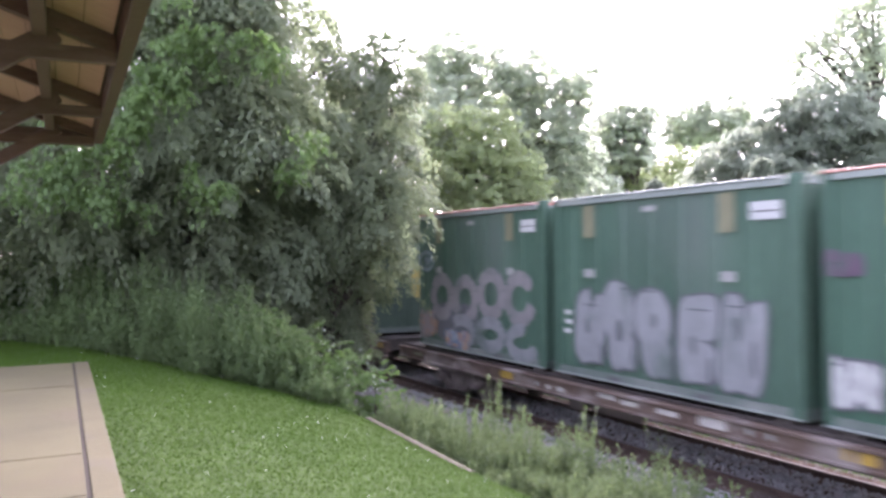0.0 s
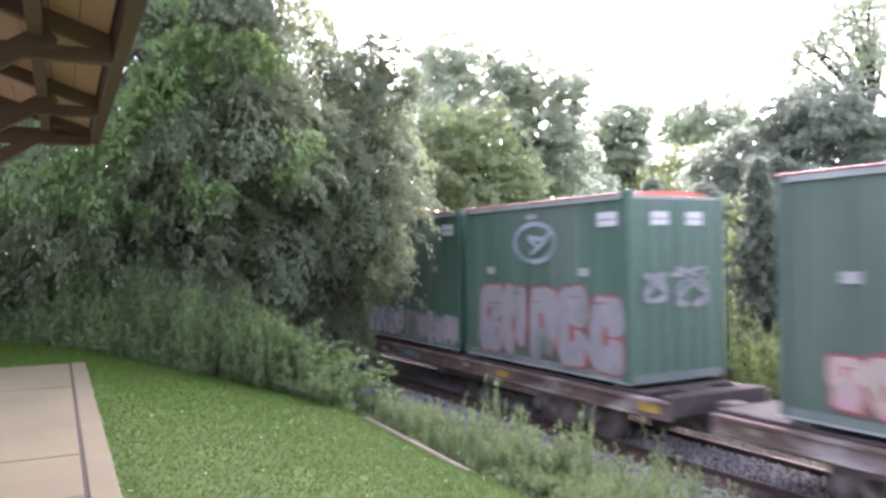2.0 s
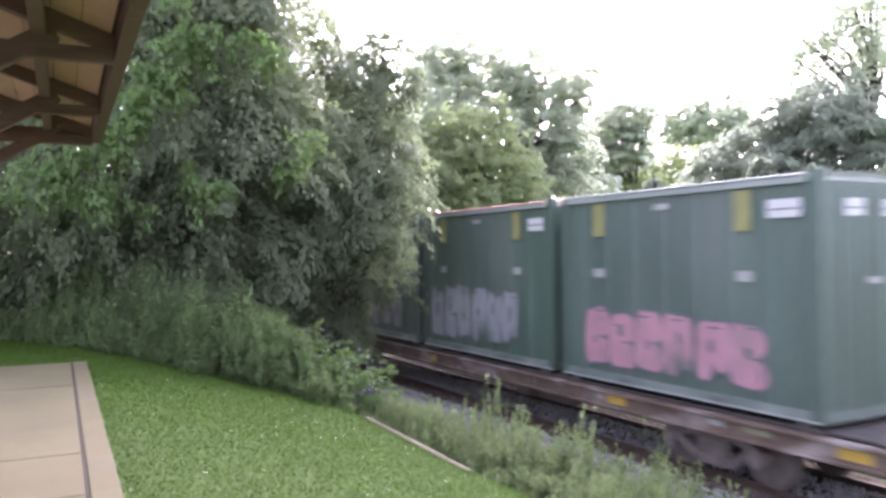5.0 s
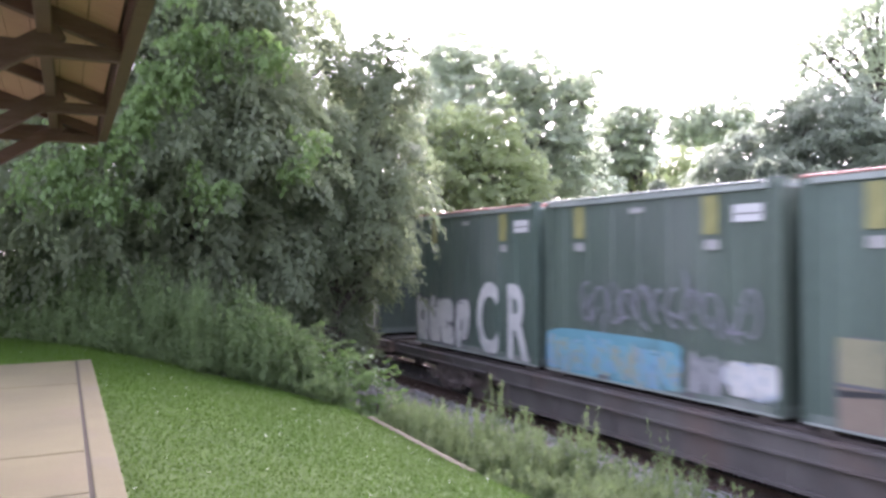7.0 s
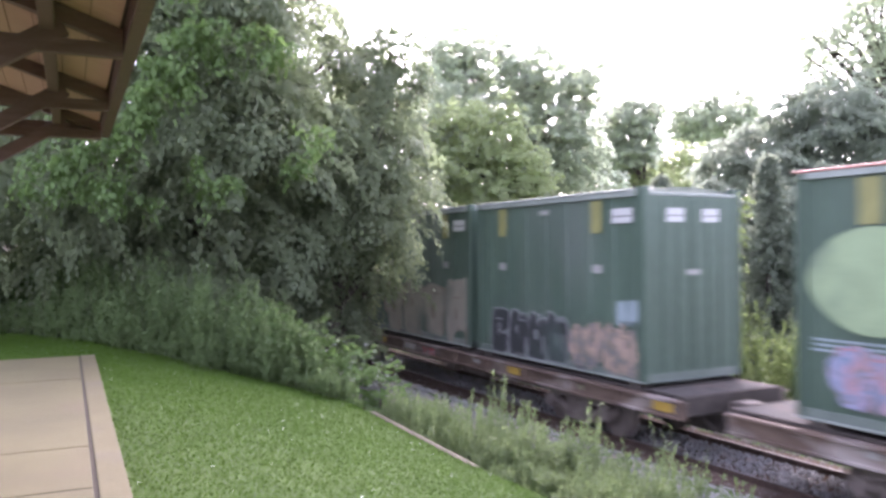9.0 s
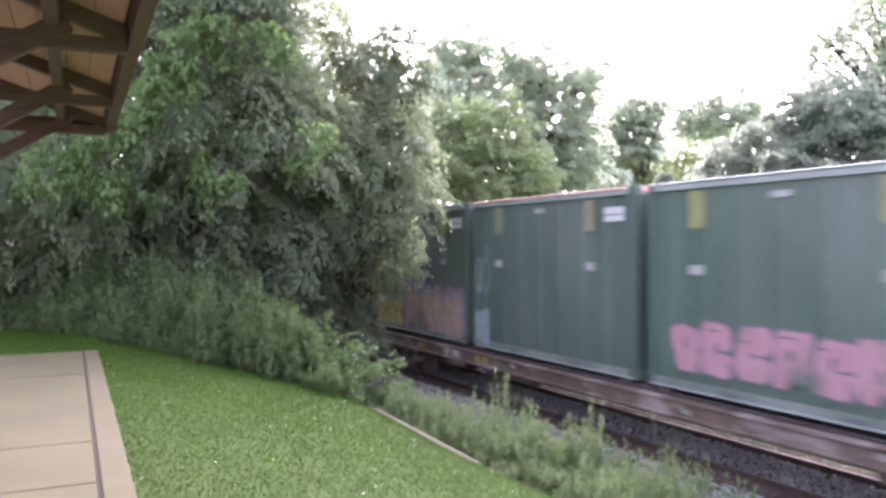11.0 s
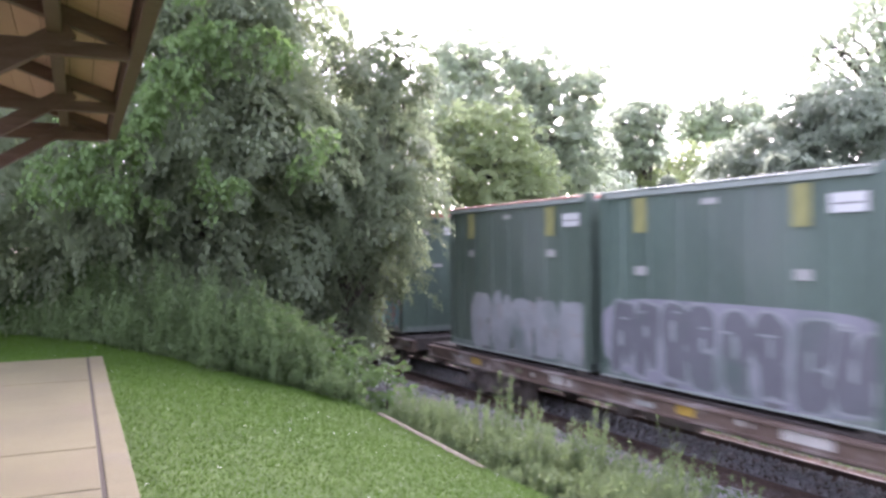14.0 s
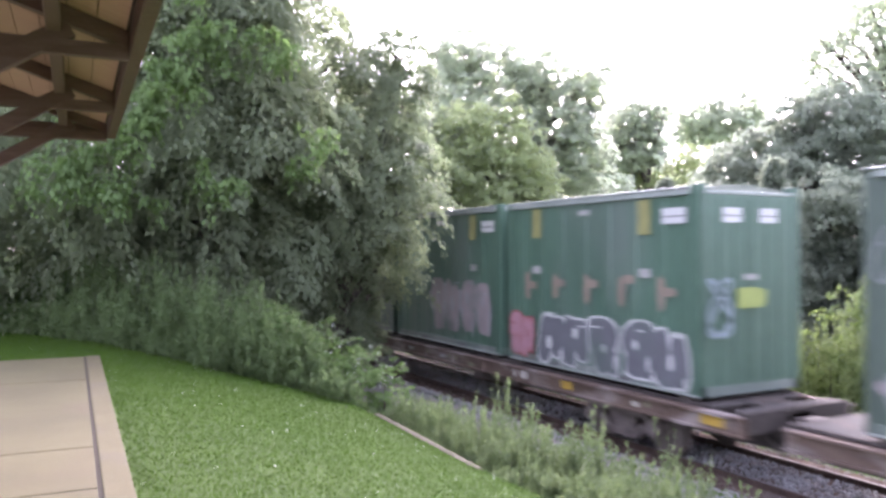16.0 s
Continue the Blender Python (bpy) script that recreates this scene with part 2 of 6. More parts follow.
# ---- canopy over the platform ----
def canopy():
    base = empty("platform_canopy", pose(0.655, 8.18, 4.74, 0, 0, -2.66))
    tagged(base, "dark brown timber platform canopy with tan boarded soffit", "canopy")
    slope = math.tan(radians(19))
    reach, end = 4.0, -11.6
    up = lambda x, lift=0.0: -x * slope + lift
    for k in range(26):
        x0, x1 = -0.02 - k * 0.15, -0.02 - (k + 1) * 0.15 + 0.005
        bm = boxes((x1, x0, end, 0.0, 0, 0.02))
        for v in bm.verts:
            v.co.z += up(v.co.x, 0.125)
        part("soffit_board", bm, SOFFIT_WOOD, base)
    bm = boxes((-reach, 0.08, end, 0.07, 0, 0.05))
    for v in bm.verts:
        v.co.z += up(v.co.x, 0.15)
    part("roof_covering", bm, SHINGLE, base, "dark shingle roof covering")
    part("fascia", boxes((0.0, 0.075, end, 0.06, 0.0, 0.19), bevel=0.006), EAVE_WOOD, base)
    part("purlin", beam(bmesh.new(), (-0.38, end, up(-0.38, 0.0)), (-0.38, 0.0, up(-0.38, 0.0)), 0.075, 0.09), EAVE_WOOD, base)
    part("purlin", beam(bmesh.new(), (-1.5, end, up(-1.5, -0.03)), (-1.5, 0.0, up(-1.5, -0.03)), 0.09, 0.10), EAVE_WOOD, base)
    for y in (-0.05, -1.66, -3.48, -5.26, -7.04, -8.82):
        bm = boxes((-reach, -0.004, y - 0.04, y + 0.04, 0.015, 0.11))
        for v in bm.verts:
            v.co.z += up(v.co.x, 0.012)
        part("rafter", bm, EAVE_WOOD, base)
        part("tie_beam", boxes((-3.5, -0.004, y - 0.03, y + 0.03, -0.03, 0.05), bevel=0.004), EAVE_WOOD, base)
        part("knee_brace", beam(bmesh.new(), (-0.30, y, 0.12), (-1.7, y, -0.76), 0.065, 0.11), EAVE_WOOD, base)
        part("bracket_post", boxes((-1.78, -1.68, y - 0.05, y + 0.05, -2.70, 0.6), bevel=0.008), EAVE_WOOD, base)
    part("end_beam", boxes((-3.5, -0.004, -0.03, 0.03, -0.03, 0.12), bevel=0.006), EAVE_WOOD, base)
    w = mesh_object("wall_station", boxes((-3.75, -3.5, end, 0.0, -2.7, up(-3.6, 0.12))), PLASTER, None, "plain plaster station wall", pose(0.69, 8.18, 4.74, 0, 0, -2.66))
    tagged(w, category="wall", kind="structure")


canopy()


# ---- timber kerb along the lawn's lower edge ----
def timber_kerb():
    ob = mesh_object("timber_kerb", beam(bmesh.new(), (4.34, 7.45, 1.20), (4.50, 10.75, 1.20), 0.10, 0.16, 0.016), TIMBER)
    tagged(ob, "weathered grey timber kerb edging the lawn", "kerb")


timber_kerb()


# ---- railway ----
def stones(name, n, area, size, material, seed, lift=0.0):
    rng = np.random.default_rng(seed)
    x, y = rng.uniform(area[0], area[1], n), rng.uniform(area[2], area[3], n)
    base = np.array([(1, 0, 0), (-1, 0, 0), (0, 1, 0), (0, -1, 0), (0, 0, 1), (0, 0, -1)], float)
    tri = np.array([(0, 2, 4), (2, 1, 4), (1, 3, 4), (3, 0, 4), (2, 0, 5), (1, 2, 5), (3, 1, 5), (0, 3, 5)])
    s = size * rng.uniform(0.6, 1.4, (n, 1, 1))
    v = base[None] * s * rng.uniform(0.6, 1.2, (n, 6, 1)) + rng.normal(0, 0.25, (n, 6, 3)) * s
    v += np.stack([x, y, height(x, y) + lift], -1)[:, None]
    f = tri[None] + (np.arange(n) * 6)[:, None, None]
    ob = place(name, array_mesh(name, v.reshape(-1, 3), f.reshape(-1, 3)), material)
    return ob


def railway():
    tagged(stones("ballast", 17500, (7.6, 9.62, 2.0, 26.0), 0.035, BALLAST, 5), "grey crushed stone ballast", "ballast", kind="stuff")
    tagged(stones("gauge_ballast", 8500, (10.32, 11.58, 2.0, 26.0), 0.034, BALLAST, 6, 0.03), "pale crushed stone between the rails", "ballast", kind="stuff")
    tagged(stones("rusty_ballast", 3200, (9.6, 10.14, 2.0, 26.0), 0.03, BALLAST_RUST_SHADE, 9, -0.01), "rust-stained crushed stone beside the rail", "ballast", kind="stuff")
    # pale stone given the dark rusty colour in place of shade
    tagged(stones("outer_ballast", 2600, (12.15, 13.1, 2.0, 26.0), 0.04, BALLAST_RUST_SHADE, 8), "crushed stone beyond the rails, darkened in colour as if shaded", "ballast", kind="stuff")
    ys = np.linspace(-30, 150, 91)
    xs = np.array([9.75, 10.3, 10.96, 11.6, 12.3])
    X, Y = np.meshgrid(xs, ys)
    i = (np.arange(len(ys) - 1)[:, None] * len(xs) + np.arange(len(xs) - 1)[None]).ravel()
    bed = place("track_bed", array_mesh("track_bed", np.stack([X, Y, height(X, Y) + 0.008], -1).reshape(-1, 3), np.stack([i, i + 1, i + len(xs) + 1, i + len(xs)], 1)), TRACK_DIRT)
    shoulder = np.linspace(7.7, 9.74, 6)
    X, Y = np.meshgrid(shoulder, ys)
    i = (np.arange(len(ys) - 1)[:, None] * 6 + np.arange(5)[None]).ravel()
    side = place("ballast_bed", array_mesh("ballast_bed", np.stack([X, Y, height(X, Y) + 0.006], -1).reshape(-1, 3), np.stack([i, i + 1, i + 7, i + 6], 1)), BALLAST)
    tagged(side, "grey gravel shoulder beside the rails", "gravel", kind="structure")
    tagged(bed, "rust-brown dirt bed under the rails", "track bed", kind="structure")
    far = stones("far_ballast", 3600, (8.6, 12.5, 26.0, 70.0), 0.06, BALLAST_RUST_SHADE, 7)
    tagged(far, "grey crushed stone ballast further down the line", "ballast", kind="stuff")
    track = empty("railway_track", pose(TRACK_X, 0, 0))
    tagged(track, "rusty steel rails on old wooden sleepers", "railway track", kind="structure")
    prof = [(-0.07, -0.17), (0.07, -0.17), (0.07, -0.155), (0.012, -0.13), (0.012, -0.045), (0.036, -0.035), (0.036, -0.004), (0.03, 0.0), (-0.03, 0.0), (-0.036, -0.004), (-0.036, -0.035), (-0.012, -0.045), (-0.012, -0.13), (-0.07, -0.155)]
    for x in (-0.735, 0.735):
        bm = bmesh.new()
        a = [bm.verts.new((x + p, -60, q)) for p, q in prof]
        b = [bm.verts.new((x + p, 160, q)) for p, q in prof]
        for i in range(len(prof)):
            j = (i + 1) % len(prof)
            bm.faces.new((a[i], a[j], b[j], b[i])).material_index = 1 if i == 7 else 0
        ob = part("rail", bm, RAIL_RUST, track)
        ob.data.materials.append(RAIL_BRIGHT)
    tie = None
    for k in range(150):
        if tie is None:
            ob = part("sleeper", boxes((-1.3, 1.3, -0.11, 0.11, -0.27, -0.105), bevel=0.012), TIE_WOOD, track)
            tie = ob.data
        else:
            ob = place("sleeper", tie, None, track)
        ob.location = (random.uniform(-0.03, 0.03), -8 + k * 0.52, random.uniform(-0.008, 0.004))
        ob.rotation_euler.z = random.uniform(-0.02, 0.02)


railway()


# ---- vegetation ----
def leaf_cloud(name, lobes, per_m2, leaf, material, seed, parent=None, clump=0.45, droop=0.35, fill=0.55, up=0.6, back=1e9, narrow=0.5):
    """A crown of leafy sprays on and within ellipsoid lobes (x, y, z, radius, half height); each spray reaches outward and droops at its tip."""
    rng = np.random.default_rng(seed)
    C, N, A = [], [], []
    zed = np.array((0.0, 0.0, 1.0))
    for x, y, z, r, h in lobes:
        area = 4 * math.pi * ((r * r * 2 + r * h * 4) / 6)
        k = max(7, int(area * 2.6 / clump ** 1.3))
        d = rng.normal(size=(k, 3))
        d /= np.linalg.norm(d, axis=1)[:, None]
        rad = fill + (1.04 - fill) * rng.uniform(0, 1, (k, 1)) ** 0.5
        rad = np.where(rng.uniform(0, 1, (k, 1)) < 0.14, rng.uniform(1.05, 1.32, (k, 1)), rad)
        c = d * rad * np.array((r, r, h))
        m = max(3, int(area * per_m2 * (0.4 if y > back else 1.0) / k))
        size = (clump * rng.uniform(0.45, 1.35, k) * min(1.0, 0.45 + r * 0.7))[:, None]
        out = d * np.array((1, 1, 0.25)) + rng.normal(0, 0.3, (k, 3)) * np.array((1, 1, 0.3))
        out /= np.linalg.norm(out, axis=1)[:, None]
        side = np.cross(out, zed)
        side /= np.maximum(np.linalg.norm(side, axis=1), 1e-6)[:, None]
        hang = (droop * rng.uniform(0.3, 1.8, k))[:, None]
        s = rng.uniform(0, 1, (k, m)) ** 0.8
        lat = rng.normal(0, 0.30, (k, m)) * size * (1.1 - 0.6 * s)
        lift = rng.normal(0, 0.10, (k, m)) * size - hang * size * s ** 2 - 0.5 * lat ** 2 / size
        p = c[:, None] + out[:, None] * (size * (s - 0.35) * 1.1)[..., None] + side[:, None] * lat[..., None] + zed * lift[..., None] + np.array((x, y, z))
        tip = hang * s
        nrm = zed * up + out[:, None] * (0.30 + tip)[..., None] + rng.normal(0, 0.26, (k, m, 3))
        ax = out[:, None] * 0.7 + side[:, None] * np.sign(lat)[..., None] * 0.6 - zed * (0.25 + tip)[..., None] + rng.normal(0, 0.3, (k, m, 3))
        C.append(p.reshape(-1, 3)), N.append(nrm.reshape(-1, 3)), A.append(ax.reshape(-1, 3))
    C, N, A = np.concatenate(C), np.concatenate(N), np.concatenate(A)
    keep = C[:, 2] > height(C[:, 0], C[:, 1]) + 0.02
    return leaves(name, C[keep], N[keep], leaf, material, rng, parent, narrow, A[keep])


def leaves(name, C, N, leaf, material, rng, parent=None, narrow=0.5, axis=None):
    n = len(C)
    N = N / np.maximum(np.linalg.norm(N, axis=1), 1e-6)[:, None]
    A = rng.normal(size=(n, 3)) if axis is None else axis
    A = A - N * (A * N).sum(1)[:, None]
    A /= np.maximum(np.linalg.norm(A, axis=1), 1e-6)[:, None]
    B = np.cross(N, A)
    L = (leaf * rng.uniform(0.6, 1.35, n))[:, None]
    v = np.empty((n, 4, 3))
    v[:, 0] = C - A * L * 0.5
    v[:, 1] = C + B * L * narrow * 0.5 + N * L * 0.10 - A * L * 0.05
    v[:, 2] = C + A * L * 0.5 - N * L * 0.08
    v[:, 3] = C - B * L * narrow * 0.5 + N * L * 0.10 - A * L * 0.05
    f = np.arange(n * 4).reshape(n, 4)
    return place(name, array_mesh(name, v.reshape(-1, 3), f), material, parent)


def trunk(parent, lobes, foot, radius, seed, name="trunk"):
    """A tapered trunk from the foot with limbs that reach into the lobes."""
    rng = random.Random(seed)
    bm = bmesh.new()
    foot = Vector(foot)
    top = max(lobes, key=lambda q: q[2])
    tip = Vector((top[0], top[1], top[2]))
    joints = [foot.lerp(tip, s) + Vector((rng.uniform(-0.15, 0.15), rng.uniform(-0.15, 0.15), 0)) * (0 < s < 1) for s in (0, 0.25, 0.5, 0.75, 1)]
    for i in range(4):
        rod(bm, joints[i], joints[i + 1], radius * (1 - 0.22 * i), radius * (1 - 0.22 * (i + 1)), 9)
    for q in lobes:
        c = Vector(q[:3])
        s = min(0.9, max(0.12, (c.z - foot.z) / max(0.1, tip.z - foot.z) - 0.22))
        a = joints[int(s * 4)].lerp(joints[int(s * 4) + 1], s * 4 - int(s * 4))
        mid = a.lerp(c, 0.55) + Vector((rng.uniform(-0.2, 0.2), rng.uniform(-0.2, 0.2), rng.uniform(-0.1, 0.25)))
        rod(bm, a, mid, radius * 0.42, radius * 0.25, 6)
        rod(bm, mid, c, radius * 0.25, radius * 0.10, 6)
        for _ in range(4):
            t2 = c + Vector((rng.uniform(-1, 1) * q[3], rng.uniform(-1, 1) * q[3], rng.uniform(-0.6, 0.9) * q[4])) * 0.85
            rod(bm, mid.lerp(c, rng.uniform(0.4, 1)), t2, radius * 0.12, radius * 0.04, 5)
    part(name, bm, BARK, parent)


def tree(label, lobes, foot, radius, per_m2, leaf, material, seed, **kw):
    z = float(height(foot[0], foot[1])) - 0.05
    t = empty("tree")
    t.location = (foot[0], foot[1], z)
    tagged(t, label, "tree")
    inv = [(q[0] - foot[0], q[1] - foot[1], q[2] - z, q[3], q[4]) for q in lobes]
    trunk(t, inv, (0, 0, 0), radius, seed)
    crown = leaf_cloud("crown", lobes, per_m2, leaf, material, seed, **kw)
    crown.data.transform(Matrix.Translation((-foot[0], -foot[1], -z)))
    crown.parent = t
    return t


VINE_RUNS = [(2.8, 14.7, 8.1, 2.3, 14.8, 7.2), (2.5, 14.8, 7.6, 2.0, 14.9, 6.8), (2.2, 14.8, 6.7, 1.7, 14.9, 6.1), (1.9, 14.9, 6.3, 1.6, 14.9, 5.7), (1.6, 15.2, 5.7, 0.3, 15.3, 5.4), (1.2, 15.3, 5.2, 0.1, 15.3, 4.9), (3.5, 14.6, 7.2, 2.9, 14.7, 7.7), (4.5, 14.5, 7.4, 3.8, 14.7, 7.8), (0.9, 15.3, 5.4, -0.1, 15.3, 4.8), (2.3, 14.8, 7.0, 2.5, 14.8, 6.5), (3.4, 14.8, 5.2, 2.8, 14.9, 4.9), (5.2, 14.7, 5.9, 4.6, 14.9, 5.6), (1.8, 15.2, 4.9, 0.9, 15.3, 4.7)]
TREE_LEFT = [(-1.3, 18.6, 6.15, 2.09, 2.58), (0.3, 19.9, 4.11, 2.06, 1.65), (1.4, 17.5, 5.42, 1.37, 1.5), (2.9, 16.7, 7.33, 1.5, 1.88), (4.0, 16.6, 8.15, 1.35, 1.67), (2.6, 17.0, 9.7, 2.16, 1.39), (4.2, 16.7, 9.79, 1.31, 1.17), (4.2, 16.6, 6.24, 1.56, 1.68), (2.4, 19.7, 3.91, 2.15, 1.58), (4.0, 18.4, 4.5, 1.98, 1.7), (5.3, 17.6, 5.19, 1.54, 1.82), (5.4, 20.0, 3.06, 2.19, 1.25), (3.1, 19.8, 3.17, 2.21, 0.89), (0.6, 20.6, 7.24, 2.3, 2.3), (2.4, 18.9, 6.88, 2.08, 2.36), (4.2, 18.3, 6.88, 2.12, 2.4), (5.5, 18.1, 7.24, 0.72, 1.73), (3.6, 18.8, 9.61, 2.14, 1.43), (0.8, 21.5, 4.68, 2.56, 1.81), (6.3, 17.9, 8.95, 0.42, 0.5), (6.5, 17.9, 8.22, 0.42, 0.56), (6.2, 18.0, 9.42, 0.42, 0.42)]
TREE_MID = [(7.2, 18.8, 8.45, 0.56, 0.65), (7.6, 18.1, 8.55, 0.65, 0.75), (8.1, 18.0, 8.64, 0.58, 0.71), (8.2, 17.3, 8.16, 0.47, 0.73), (7.3, 17.8, 7.2, 1.05, 1.07), (8.1, 17.5, 7.2, 0.71, 1.07), (7.0, 18.9, 7.3, 0.74, 1.13), (6.5, 17.6, 5.86, 1.01, 1.04), (7.2, 16.8, 5.86, 0.91, 1.03), (7.8, 16.5, 5.76, 0.47, 0.93), (7.5, 16.4, 4.82, 0.69, 0.76), (6.9, 16.9, 4.73, 0.98, 1.0), (6.5, 17.9, 4.35, 1.02, 1.04), (7.4, 17.7, 3.65, 0.86, 0.88), (7.5, 16.9, 3.96, 0.36, 0.61), (7.1, 18.7, 3.01, 0.89, 1.11), (7.6, 18.2, 2.8, 0.38, 0.72), (6.9, 19.0, 1.95, 0.82, 0.84), (7.3, 19.0, 1.64, 0.46, 0.76), (6.4, 18.6, 5.38, 0.88, 1.46), (6.7, 19.9, 3.44, 0.95, 1.54)]
TREE_FAR_A = [(15.5, 29.1, 11.55, 1.09, 1.3), (16.2, 28.8, 11.75, 1.23, 1.46), (17.1, 28.2, 11.55, 1.16, 1.23), (15.6, 29.1, 10.15, 1.72, 1.8), (16.9, 28.3, 10.05, 1.98, 1.88), (14.7, 27.3, 8.25, 1.68, 1.84), (14.0, 26.5, 6.65, 1.46, 1.62)]
TREE_FAR_B = [(17.9, 26.5, 11.3, 0.96, 1.01), (18.5, 26.1, 10.6, 1.15, 1.01), (17.7, 26.6, 9.9, 1.15, 1.35), (18.8, 25.9, 9.5, 1.35, 1.35), (19.6, 25.3, 10.3, 0.81, 0.61), (20.1, 24.9, 10.5, 0.61, 0.61), (19.9, 25.1, 9.8, 0.54, 0.48), (18.6, 26.1, 8.3, 1.61, 1.67), (19.4, 25.5, 8.6, 0.74, 0.87), (19.5, 25.4, 7.5, 1.17, 1.33), (18.4, 26.2, 6.7, 1.67, 1.0), (17.4, 26.8, 8.6, 1.0, 1.51), (19.7, 25.2, 8.0, 0.41, 0.33), (19.7, 25.2, 9.1, 0.3, 0.2), (19.5, 26.0, 7.58, 0.96, 0.86), (18.5, 26.7, 7.38, 0.96, 0.96), (18.3, 28.7, 6.24, 1.5, 0.75), (19.9, 27.6, 6.26, 1.5, 0.85), (21.3, 26.5, 6.29, 1.25, 0.65)]
SNAG = [(24.2, 28.0, 9.5, 1.25, 0.83), (24.6, 27.7, 9.8, 1.04, 0.56), (25.1, 27.2, 10.0, 0.49, 0.25), (25.4, 26.9, 10.1, 0.27, 0.14), (23.9, 28.2, 8.8, 1.39, 1.1), (24.6, 27.7, 8.6, 1.18, 1.04), (23.5, 28.6, 8.2, 1.1, 0.83), (24.8, 27.4, 8.2, 0.77, 0.56), (24.0, 28.2, 7.8, 1.59, 0.75)]
TREE_FAR_C = [(32.8, 32.3, 11.45, 1.26, 0.81), (32.6, 32.5, 10.75, 1.26, 0.63), (33.2, 31.8, 11.65, 0.81, 0.54), (34.4, 30.5, 11.65, 0.99, 0.63), (34.1, 30.9, 10.85, 1.35, 0.63), (34.8, 30.1, 10.85, 0.89, 0.63), (33.5, 31.5, 10.65, 1.8, 0.63), (32.4, 32.6, 10.05, 1.16, 0.41), (33.5, 31.5, 9.85, 1.61, 0.54), (34.5, 30.4, 10.05, 1.34, 0.72)]
TREE_RIGHT_LOW = [(22.6, 18.2, 7.9, 0.6, 0.55), (23.0, 17.7, 8.2, 0.92, 0.72), (23.5, 17.0, 8.2, 1.09, 0.82), (22.3, 18.5, 7.2, 1.08, 0.82), (23.0, 17.7, 7.1, 1.47, 1.08), (23.7, 16.7, 7.3, 1.47, 1.2), (24.2, 15.9, 7.7, 1.2, 1.2), (21.7, 19.2, 6.7, 1.08, 0.75), (22.3, 18.5, 6.3, 1.62, 0.81), (23.2, 17.4, 5.8, 1.62, 1.08), (24.0, 16.3, 6.1, 1.62, 1.35), (24.5, 15.5, 6.5, 1.35, 1.62), (21.5, 19.5, 6.3, 0.98, 0.6), (22.8, 17.9, 8.6, 0.38, 0.27), (21.0, 15.4, 4.4, 1.21, 1.21), (21.6, 14.5, 4.4, 1.44, 1.44), (20.0, 18.1, 4.88, 0.89, 0.89), (20.7, 17.4, 4.58, 1.19, 1.19), (20.2, 17.9, 3.42, 1.19, 1.09), (21.2, 16.8, 3.5, 1.19, 1.19), (21.8, 15.9, 3.14, 0.99, 0.99), (19.6, 18.5, 5.35, 0.6, 0.52)]
TREE_TALL = [(24.8, 18.6, 11.1, 0.74, 0.45), (24.8, 18.7, 10.1, 0.85, 0.51), (24.6, 18.9, 10.1, 0.4, 0.22), (25.1, 18.1, 11.4, 0.8, 0.58), (25.2, 18.1, 10.4, 0.85, 0.56), (25.5, 17.7, 11.7, 0.86, 0.62), (25.6, 17.5, 10.8, 0.96, 0.68), (25.4, 17.8, 9.6, 0.96, 0.62), (25.9, 17.1, 11.8, 0.98, 0.86), (25.9, 17.0, 10.7, 0.91, 0.91), (26.1, 16.7, 11.3, 0.98, 1.42), (25.7, 17.3, 9.8, 0.96, 0.68), (26.1, 16.7, 9.8, 0.96, 0.85), (26.1, 16.7, 12.5, 1.44, 0.86), (25.7, 17.4, 12.4, 0.86, 0.64), (24.7, 18.7, 9.5, 0.45, 0.25), (26.4, 16.3, 10.7, 0.85, 1.7), (25.0, 18.3, 9.2, 0.72, 0.45), (24.7, 18.7, 11.16, 0.46, 0.36), (24.6, 18.8, 10.46, 0.5, 0.36), (24.6, 18.9, 9.56, 0.41, 0.27), (25.0, 18.3, 10.78, 0.55, 0.41)]
TREE_FAR_YELLOW = [(14.2, 25.3, 7.8, 1.28, 1.22), (15.1, 24.8, 8.0, 1.36, 1.22), (15.6, 24.4, 6.9, 1.28, 1.28), (14.5, 25.1, 6.5, 1.81, 1.2), (13.5, 25.7, 6.7, 0.9, 1.2), (16.0, 24.2, 6.0, 1.2, 0.9), (15.1, 24.8, 5.8, 1.81, 0.75)]
TREE_FAR_LOW = [(27.8, 28.7, 8.0, 1.05, 0.56), (26.4, 30.0, 7.5, 1.37, 0.73), (27.4, 29.1, 7.5, 1.44, 0.73), (28.4, 28.2, 7.9, 1.44, 0.88), (28.8, 27.7, 7.3, 1.61, 0.88), (26.1, 30.3, 7.0, 1.61, 0.64), (23.3, 30.0, 7.23, 1.23, 0.84), (24.3, 29.2, 6.98, 1.23, 0.73), (22.2, 30.8, 6.92, 1.12, 0.84), (25.5, 28.2, 6.8, 1.23, 0.62), (27.6, 26.1, 6.44, 1.12, 0.56), (25.1, 28.5, 6.29, 1.4, 0.62), (26.6, 27.1, 6.49, 1.4, 0.67)]
